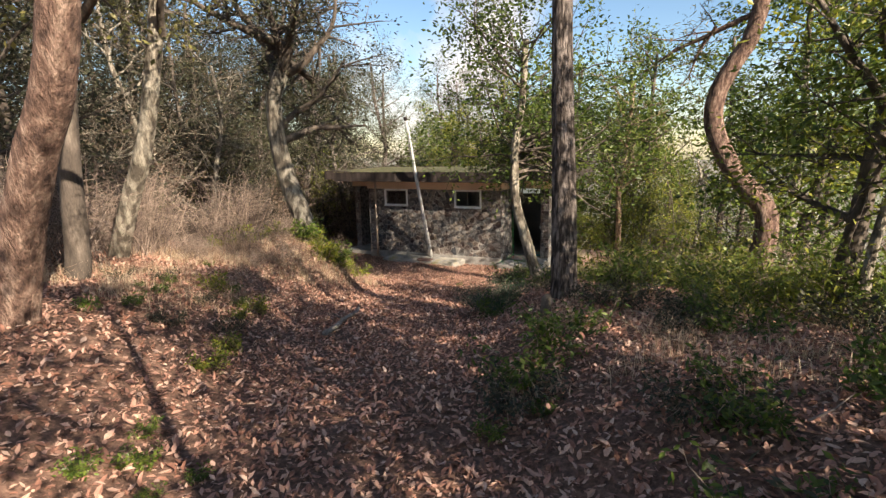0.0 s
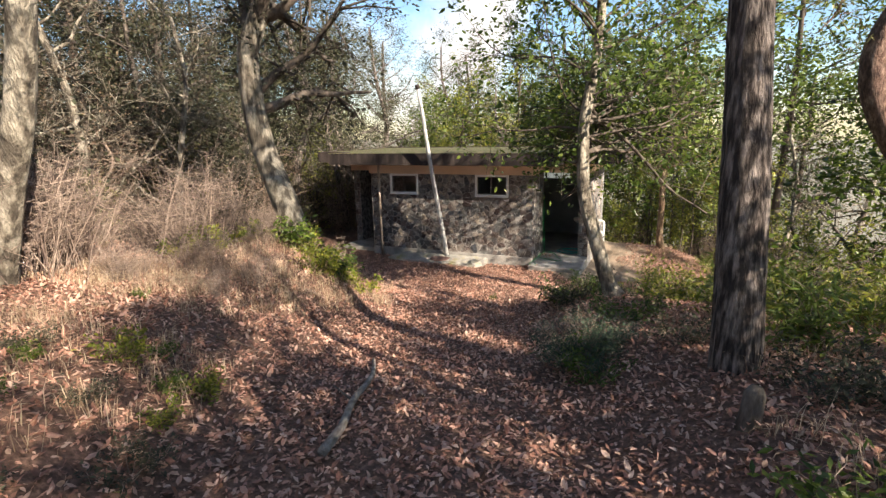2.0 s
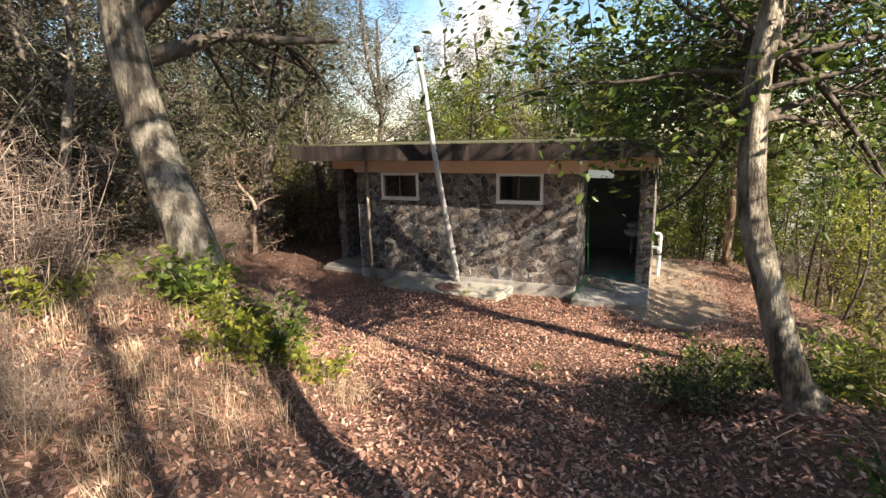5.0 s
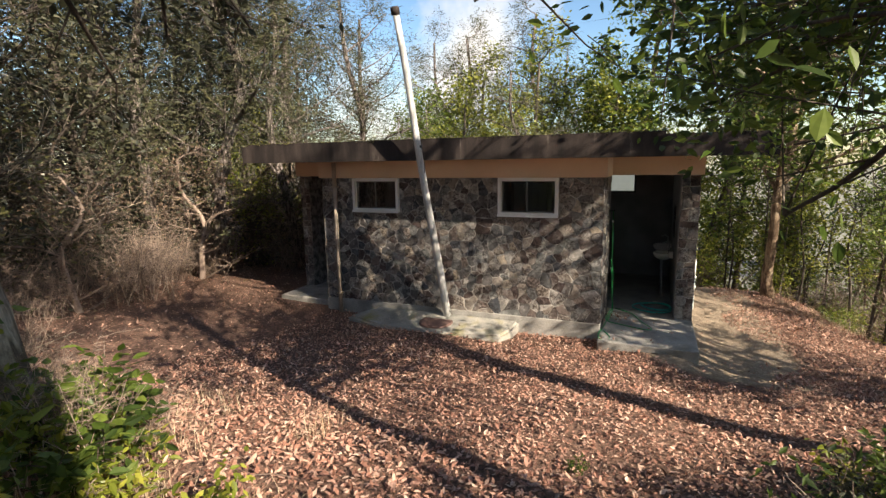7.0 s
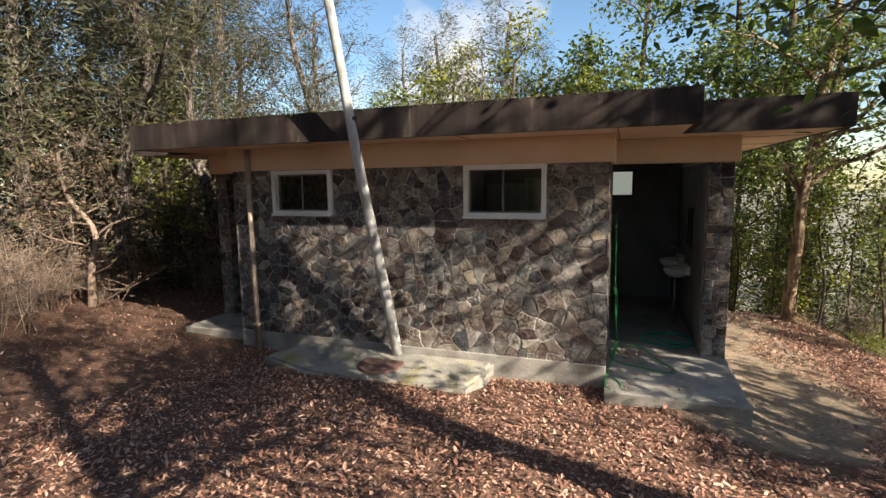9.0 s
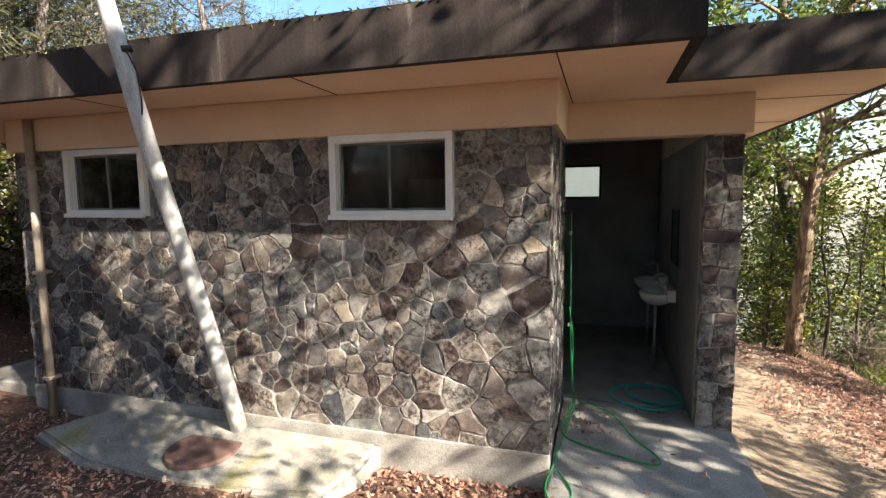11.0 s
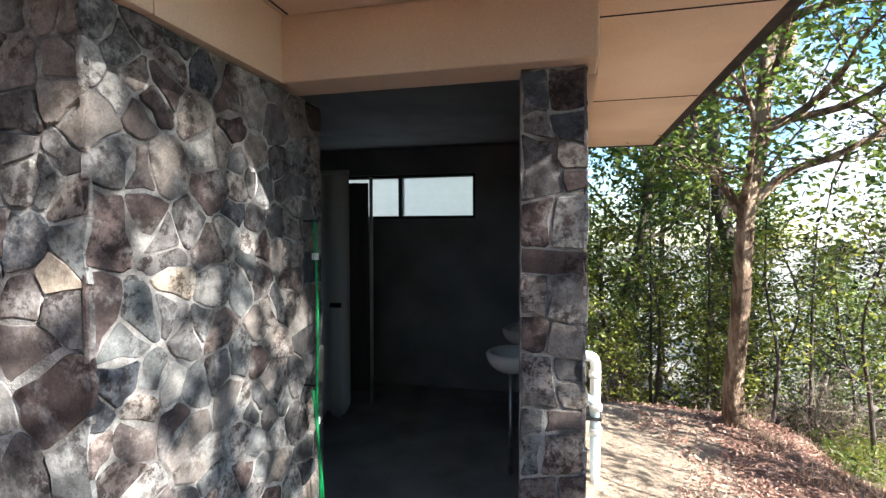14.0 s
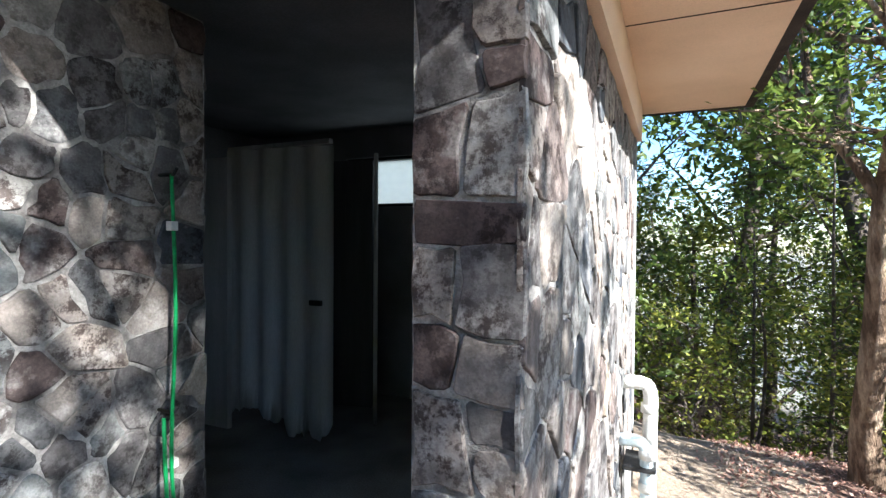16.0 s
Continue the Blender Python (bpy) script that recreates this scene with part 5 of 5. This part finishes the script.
scatter(fresh, [(2.06, -13.1), (2.3, -13.25), (1.8, -12.9), (2.35, -13.0), (1.95, -13.35), (-0.3, -11.4), (0.2, -12.2), (0.2, -11.8), (-0.5, -10.9), (-0.1, -11.3), (0.0, -10.4), (-0.4, -10.1), (-1.7, -9.3), (3.95, -11.6), (3.7, -11.9), (0.2, -3.9)], srng, 0.16, 0.28)
yellow = [shrub("yellow_green_shrub", "feathery yellow-green undergrowth on the bank", "shrub", "undergrowth of the bank", LEAF_YELLOW, TWIG, 51, 10, 0.75, 0.5, 6, 0.12, 0.028, 0.07, False, 0.3),
          shrub("yellow_green_shrub", "feathery fresh green undergrowth on the bank", "shrub", "undergrowth of the bank", LEAF_FRESH, TWIG, 52, 10, 0.7, 0.5, 6, 0.12, 0.03, 0.07, False, 0.3)]
scatter(yellow, spots(srng, 30, 3.9, 7.5, -7.8, -3.6) + spots(srng, 16, 2.9, 5.5, -5.2, -2.6) + spots(srng, 8, 5.0, 7.8, -10.0, -8) + spots(srng, 10, 4.2, 8, 5.0, 9.0) + spots(srng, 8, 2.6, 5.0, 7.6, 9.6), srng, 0.55, 1.05)
shade_green = [shrub("shade_shrub", "low dark green undergrowth among fallen leaves", "shrub", "dark undergrowth", LEAF_DARK, TWIG, 61, 12, 0.34, 0.4, 6, 0.07, 0.026, 0.05, False, 0.2),
               shrub("shade_shrub", "low green undergrowth among fallen leaves", "shrub", "dark undergrowth", LEAF_GLOSSY, TWIG, 62, 12, 0.3, 0.4, 6, 0.07, 0.028, 0.05, False, 0.2)]
scatter(shade_green, spots(srng, 11, 3.7, 6.5, -12.0, -8.9) + spots(srng, 3, 2.5, 3.4, -8.6, -6.6) + spots(srng, 6, 1.7, 2.6, -4.9, -4.0) + [(1.75, -5.0), (1.9, -4.6), (2.3, -4.5), (2.9, -4.9), (3.9, -9.1)]
        + spots(srng, 8, 4.7, 6.8, -13.4, -11.2), srng, 0.6, 1.05)

bush = [shrub("evergreen_bush", "dense dark bluish-green bush beside the path", "shrub", "evergreen bushes beside the path", LEAF_SPRUCE, TWIG, 71, 26, 0.5, 0.5, 12, 0.055, 0.012, 0.045, False, 0.2)]
scatter(bush, [(2.2, -7.8), (2.45, -7.65), (2.4, -8.05)], srng, 0.6, 0.8)
bank = [shrub("sunny_shrub", "leafy yellow-green plant at the edge of the clearing", "shrub", "plants of the clearing", LEAF_YELLOW, TWIG, 72, 9, 0.45, 0.35, 5, 0.085, 0.036, 0.05, True)]
scatter(bank, [(-1.75, -6.35), (-1.5, -6.15), (-1.95, -6.5), (-1.3, -5.9), (-1.6, -6.6), (-2.6, -6.6), (-3.4, -7.4), (-3.0, -7.0), (2.0, -3.6), (2.3, -3.3), (2.6, -3.6), (2.4, -3.9), (2.9, -3.2), (3.2, -3.7)], srng, 0.5, 0.85)
scatter(bank + shade_green[:1], [(0.9, -11.4), (0.6, -11.1), (0.3, -10.7), (0.0, -10.9), (-0.4, -10.4), (-0.7, -10.8), (0.1, -10.2), (-0.9, -11.2), (1.2, -11.9), (0.5, -11.7)], srng, 0.3, 0.5)


# dry grass on the banks
def grass():
    rng = np.random.default_rng(71)
    c = np.vstack([np.stack([rng.uniform(-3.8, -0.9, 230), rng.uniform(-9.5, -5.6, 230)], -1), np.stack([rng.uniform(-5.5, -1.7, 28), rng.uniform(-6.2, -4.0, 28)], -1), np.stack([rng.uniform(-1.8, 0.2, 60), rng.uniform(-12, -9.8, 60)], -1),
                   np.stack([rng.uniform(3.5, 6.5, 70), rng.uniform(-11.5, -7, 70)], -1), np.stack([rng.uniform(3.2, 6.0, 60), rng.uniform(3.0, 8.0, 60)], -1)])
    k = 44
    p = np.repeat(c, k, 0) + rng.normal(0, 0.09, (len(c) * k, 2))
    n = len(p)
    b = np.stack([p[:, 0], p[:, 1], ground(p[:, 0], p[:, 1]) - 0.01], -1)
    h = rng.uniform(0.06, 0.3, n) ** 1.0 * np.repeat(rng.uniform(0.5, 1.1, len(c)), k)
    ang = rng.uniform(0, 6.28, n)
    d = np.stack([np.cos(ang), np.sin(ang), np.zeros(n)], -1)
    side = np.stack([-d[:, 1], d[:, 0], np.zeros(n)], -1) * 0.0024
    mid = b + np.stack([0 * h, 0 * h, h * 0.6], -1) + d * (h * 0.18)[:, None]
    tip = b + np.stack([0 * h, 0 * h, h * 0.8], -1) + d * (h * rng.uniform(0.5, 1.7, n))[:, None]
    v = np.stack([b - side, b + side, mid + side * 0.7, mid - side * 0.7, tip], 1).reshape(-1, 3)
    i = np.arange(n)[:, None] * 5
    ob = new("dry_grass", mesh_np("dry_grass", v, [i + np.array([[0, 1, 2, 3]]), i + np.array([[3, 2, 4]])], STRAW))
    tagged(ob, "pale dry grass tufts on the bank", "grass", kind="stuff")


grass()


def litter():
    """Fallen leaves, thick on the path and the clearing, thin on the bare earth."""
    rng = np.random.default_rng(81)
    x = np.concatenate([rng.uniform(-4.5, 7.0, 170000), rng.uniform(-9, 7, 36000), rng.uniform(1.9, 4.6, 15000)])
    y = np.concatenate([rng.uniform(-15.5, 0.3, 170000), rng.uniform(-15.5, 6, 36000), rng.uniform(-0.5, 7.5, 15000)])
    hut = (x > X0 - 1.3) & (x < 1.25) & (y > -0.03)
    slabs = ((x > 0) & (x < 1.27) & (y > -0.4)) | ((x > -3.9) & (x < -1.2) & (y > -0.7))
    bare = (x > 0.6) & (x < 2.3 - 0.35 * smoothstep(1.5, 3.5, y) + 0.3 * np.sin(y * 2)) & (y > -0.9 + 0.3 * np.sin(3 * x)) & (rng.random(len(x)) < 0.95)
    keep = ~hut & ~(slabs & (rng.random(len(x)) < 0.985)) & ~bare
    x, y = x[keep], y[keep]
    onslab = ((x > 0) & (x < 1.27) & (y > -0.4)) | ((x > -3.9) & (x < -1.2) & (y > -0.7))
    z = np.where(onslab, 0.0, ground(x, y) + rng.uniform(0.0, 0.03, len(x)))
    size = rng.uniform(0.034, 0.078, len(x)) * np.where(y > -4, 0.8, 1.0)
    at = np.stack([x, y, z], -1)
    half = len(x) // 2
    mixed = rng.permutation(len(x))
    big, small = mixed[:half], mixed[half:]
    pile = Pile()
    v, f = leaves(at[big], size[big], size[big] * 0.45, rng, up=0.82, fold=0.45, full=True)
    pile.add(v, [f])
    v, f = leaves(at[small], size[small] * 0.8, size[small] * 0.4, rng, up=0.85, fold=0.4)
    pile.add(v, [f])
    ob = new("fallen_leaves", pile.mesh("fallen_leaves", LITTER, False))
    tagged(ob, "dry reddish brown fallen leaves covering the path", "leaves", kind="stuff")


litter()


def dead_branch():
    pts = [(1.2, -10.35, 0), (1.1, -10.0, 0), (0.92, -9.6, 0), (0.8, -9.15, 0), (0.62, -8.8, 0), (0.5, -8.62, 0)]
    pts = [(x, y, float(ground(x, y)) + 0.05) for x, y, _ in pts]
    t = thing("fallen_branch", pts[0], "grey fallen branch lying in the leaves", "branch")
    part("stick", tube_mesh("stick", catmull(np.array(pts) - np.array(pts[0]), 16), np.linspace(0.034, 0.016, 16), DEADWOOD, 8), None, t)
    part("side_twig", tube_mesh("side_twig", np.array([pts[2], (pts[2][0] - 0.25, pts[2][1] + 0.1, pts[2][2] + 0.03)]) - np.array(pts[0]), [0.012, 0.006], DARKBARK, 6), None, t)


dead_branch()


def stump():
    z = float(ground(3.5, -9.5))
    t = thing("tree_stump", (3.5, -9.5, z - 0.1), "small broken stump beside the pine", "stump")
    part("trunk", tube_mesh("trunk", [(0, 0, 0), (0, 0, 0.15), (0.01, 0, 0.3), (0.02, 0.01, 0.34)], [0.09, 0.06, 0.055, 0.03], DARKBARK, 10), None, t)


stump()


def sticks():
    """Broken twigs lying about the foot of the trees."""
    rng = np.random.default_rng(83)
    x = np.concatenate([rng.normal(2.9, 0.45, 70), rng.normal(-1.6, 0.8, 50), rng.uniform(3.4, 6, 50)])
    y = np.concatenate([rng.normal(-5.7, 0.35, 70), rng.normal(-7.8, 1.0, 50), rng.uniform(-12, -8.5, 50)])
    n = len(x)
    s = np.stack([x, y, ground(x, y) + 0.02], -1)
    a, ln = rng.uniform(0, 6.28, n), rng.uniform(0.15, 0.6, n)
    ex, ey = x + np.cos(a) * ln, y + np.sin(a) * ln
    e = np.stack([ex, ey, ground(ex, ey) + rng.uniform(0.01, 0.16, n)], -1)
    v, f = twigs(s, e, rng.uniform(0.003, 0.008, n), 0.02, rng)
    tagged(new("fallen_twigs", mesh_np("fallen_twigs", v, f, TWIG, True)), "dry grey twigs lying on the leaf litter", "twigs", kind="stuff")


sticks()


def porch_debris():
    """Leaves and bits of twig blown together on the porch slab and along the foot of the wall."""
    rng = np.random.default_rng(87)
    x = np.concatenate([rng.uniform(0.03, 1.0, 60), rng.normal(0.25, 0.16, 70).clip(0.04, 1.2), rng.uniform(-1.15, -0.05, 120)])
    y = np.concatenate([rng.uniform(-0.35, 1.2, 60), rng.normal(0.72, 0.09, 70), -0.03 - np.abs(rng.normal(0, 0.07, 120))])
    z = np.where(x > 0, 0.001, ground(x, y) + 0.015)
    at = np.stack([x, y, z], -1)
    v, f = leaves(at, 0.045, 0.022, rng, up=0.85, fold=0.4, full=True)
    tagged(new("porch_leaves", mesh_np("porch_leaves", v, f, LITTER)), "dry brown leaves blown onto the concrete porch", "leaves", kind="stuff")


porch_debris()


def roof_moss():
    """Moss and leaf crumbs along the roof's front edge."""
    rng = np.random.default_rng(84)
    n = 2600
    x = np.where(rng.random(n) < 0.75, rng.uniform(XL, XR, n), rng.uniform(XR, WR, n))
    y = np.where(x < XR, YF, YS) + np.abs(rng.normal(0.02, 0.05, n))
    keep = np.sin(x * 3.1) + np.sin(x * 7.7 + 1) + rng.normal(0, 0.7, n) > -0.5
    at = np.stack([x, y, np.full(n, ROOF - 0.004)], -1)[keep]
    v, f = leaves(at, 0.035, 0.02, rng, up=0.3)
    tagged(new("roof_moss", mesh_np("roof_moss", v, f, LEAF_OLIVE)), "olive moss fringe along the roof edge", "moss", kind="stuff")


roof_moss()


# fine joints in the soffit
def soffit_joints():
    bm = boxes((-3.2, -3.193, YF + 0.07, -0.035, SOFFIT - 0.0035, SOFFIT + 0.01), (-1.45, -1.443, YF + 0.07, -0.035, SOFFIT - 0.0035, SOFFIT + 0.01), (0.06, 0.067, YF + 0.07, 0.86, SOFFIT - 0.0035, SOFFIT + 0.01),
               (1.27, WR - 0.07, 1.2, 1.207, SOFFIT - 0.0035, SOFFIT + 0.01), (1.27, WR - 0.07, 2.6, 2.607, SOFFIT - 0.0035, SOFFIT + 0.01))
    structure("soffit_joint", bm, FASCIA, "fine dark joints in the beige soffit", "trim")


soffit_joints()


# rubble facing, stone by stone
def cells(w, h, n, rng, holes=()):
    """Irregular cells that fill a rectangle w by h: polygons in its plane."""
    pts = []
    tries = 0
    gap = 0.78 * math.sqrt(w * h / n)
    while len(pts) < n and tries < 60 * n:
        tries += 1
        p = np.array((rng.uniform(0, w), rng.uniform(0, h)))
        g = gap * rng.choice([0.48, 0.78, 1.15], p=[0.35, 0.4, 0.25])
        if all((p[0] - q[0]) ** 2 + (p[1] - q[1]) ** 2 > g * g for q in pts):
            pts.append(p)
    pts = np.array(pts)
    out = []
    for i, p in enumerate(pts):
        if any(a < p[0] < b and c < p[1] < d for a, b, c, d in holes):
            continue
        poly = [np.array(c) for c in ((0, 0), (w, 0), (w, h), (0, h))]
        order = np.argsort(((pts - p) ** 2).sum(1))[1:18]
        planes = [((pts[j] - p), ((pts[j] + p) / 2)) for j in order]
        for a, b, c, d in holes:
            side = max(((a - p[0]), (np.array((1.0, 0)), np.array((a, 0)))), ((p[0] - b), (np.array((-1.0, 0)), np.array((b, 0)))), ((c - p[1]), (np.array((0, 1.0)), np.array((0, c)))), ((p[1] - d), (np.array((0, -1.0)), np.array((0, d)))), key=lambda s: s[0])
            planes.append(side[1])
        for nrm, at in planes:
            new_poly = []
            for k in range(len(poly)):
                s, e = poly[k], poly[(k + 1) % len(poly)]
                ds, de = (s - at) @ nrm, (e - at) @ nrm
                if ds <= 0:
                    new_poly.append(s)
                if (ds < 0 < de) or (de < 0 < ds):
                    new_poly.append(s + (e - s) * ds / (ds - de))
            poly = new_poly
            if len(poly) < 3:
                break
        if len(poly) >= 3:
            out.append(np.array(poly))
    return out


def courses(w, h, n, rng):
    """Squared stones in uneven courses, one or two to a course: the bond of a pillar."""
    cuts = np.cumsum(rng.uniform(0.6, 1.5, n))
    cuts = np.concatenate([[0], cuts / cuts[-1]]) * h
    slope = np.concatenate([[0], rng.normal(0, 0.018, n - 1), [0]])
    out = []
    for i in range(n):
        z0, z1, a, b = cuts[i], cuts[i + 1], slope[i], slope[i + 1]
        if rng.random() < 0.28 and z1 - z0 < 0.17:
            out.append(np.array([(0, z0 - a), (w, z0 + a), (w, z1 + b), (0, z1 - b)]))
        else:
            k, t = rng.uniform(0.32, 0.68), rng.normal(0, 0.05)
            p, q = w * (k - t), w * (k + t)
            out.append(np.array([(0, z0 - a), (p, z0 + a * (2 * p / w - 1)), (q, z1 + b * (2 * q / w - 1)), (0, z1 - b)]))
            if z1 - z0 > 0.2 and rng.random() < 0.5:
                m = (z0 + z1) / 2 + rng.normal(0, 0.02)
                x = (p + q) / 2
                out.append(np.array([(p, z0 + a * (2 * p / w - 1)), (w, z0 + a), (w, m), (x, m)]))
                out.append(np.array([(x, m), (w, m), (w, z1 + b), (q, z1 + b * (2 * q / w - 1))]))
            else:
                out.append(np.array([(p, z0 + a * (2 * p / w - 1)), (w, z0 + a), (w, z1 + b), (q, z1 + b * (2 * q / w - 1))]))
    return out


def facing(wall, origin, u, v, out, w, h, n, seed, holes=(), joined=False, split=-1.0, squared=False):
    """Stones on a wall's face, each an object under the wall."""
    rng = np.random.default_rng(seed)
    origin, u, v, out = (np.array(a, float) for a in (origin, u, v, out))
    pile = Pile()
    for poly in courses(w, h, n, rng) if squared else cells(w, h, n, rng, holes):
        c = poly.mean(0)
        area = 0.5 * abs(np.dot(poly[:, 0], np.roll(poly[:, 1], 1)) - np.dot(poly[:, 1], np.roll(poly[:, 0], 1)))
        if area < 0.002:
            continue
        ring = []
        for k in range(len(poly)):
            s, e = poly[k], poly[(k + 1) % len(poly)]
            ln = np.linalg.norm(e - s)
            if ln < 0.02:
                continue
            m = (s + e) / 2 + rng.normal(0, 0.07 * ln, 2).clip(-0.012, 0.012)
            cut = min(0.3, rng.uniform(0.003, 0.014) / ln)
            ring += [s * (1 - cut) + e * cut, m, s * cut + e * (1 - cut)]
        ring = np.array(ring)
        if len(ring) < 6:
            continue
        d = ring - c
        dist = np.linalg.norm(d, axis=1)[:, None]
        gap = rng.uniform(0.003, 0.009)
        lo = c + d * (1 - gap / dist)
        mid = c + d * (1 - (gap + 0.002) / dist)
        hi = c + d * (1 - (gap + 0.005) / dist)
        depth = rng.uniform(0.003, 0.012)
        tilt = rng.normal(0, 0.025, 2)
        m = len(ring)
        pos = []
        for r, z in ((lo, -0.004), (mid, depth * 0.7), (hi, depth)):
            dz = z + (((r - c) @ tilt) if z > 0 else 0)
            pos.append(r[:, :1] * u + r[:, 1:] * v + np.reshape(dz, (-1, 1)) * out)
        top = c[0] * u + c[1] * v + (depth + rng.uniform(-0.001, 0.002)) * out
        V = np.vstack(pos + [top[None]])
        k, k2 = np.arange(m), (np.arange(m) + 1) % m
        Q = np.vstack([np.stack([k, k2, k2 + m, k + m], -1), np.stack([k + m, k2 + m, k2 + 2 * m, k + 2 * m], -1)])
        T = np.stack([k + 2 * m, k2 + 2 * m, np.full(m, 3 * m)], -1)
        if np.dot(np.cross(u, v), out) < 0:
            Q, T = Q[:, ::-1], T[:, ::-1]
        if joined or c[0] < split:
            pile.add(V + origin, [Q, T])
        else:
            mid3 = c[0] * u + c[1] * v
            ob = new("stone", mesh_np("stone", V - mid3, [Q, T], STONE, False))
            ob.parent = wall
            ob.location = origin + mid3
    if pile.n:
        ob = new("stones", pile.mesh("stones", STONE_REST, False))
        ob.parent = wall
        tagged(ob, kind="stuff")


BASE = 0.09
holes = [(a - X0 - 0.005, b - X0 + 0.005, c - BASE - 0.02, TOP + 1) for a, b, c, d in WIN]
facing(wall_front, (X0, 0.015, BASE), (1, 0, 0), (0, 0, 1), (0, -1, 0), X1 - X0, TOP - BASE, 480, 91, holes, split=1.9)
facing(wall_porch, (X1 - 0.015, 0.0, 0.0), (0, 1, 0), (0, 0, 1), (1, 0, 0), 1.28, TOP, 175, 92)
facing(wall_porch, (X1 - 0.2, 1.28, 0.0), (1, 0, 0), (0, 0, 1), (0, 1, 0), 0.19, TOP, 11, 97)
facing(wall_east, (1.01, YR + 0.015, 0.0), (1, 0, 0), (0, 0, 1), (0, -1, 0), W1 - 1.01, TOP, 14, 93, squared=True)
facing(wall_east, (W1 - 0.015, YR, -0.35), (0, 1, 0), (0, 0, 1), (1, 0, 0), YB - YR, TOP + 0.35, 220, 94)
facing(wall_west_porch, (X0 + 0.015, 0.0, 0.0), (0, 1, 0), (0, 0, 1), (-1, 0, 0), 1.28, TOP, 70, 95)
facing(wall_west, (W0, YR + 0.015, 0.0), (1, 0, 0), (0, 0, 1), (0, -1, 0), 0.205, TOP, 11, 96, squared=True)
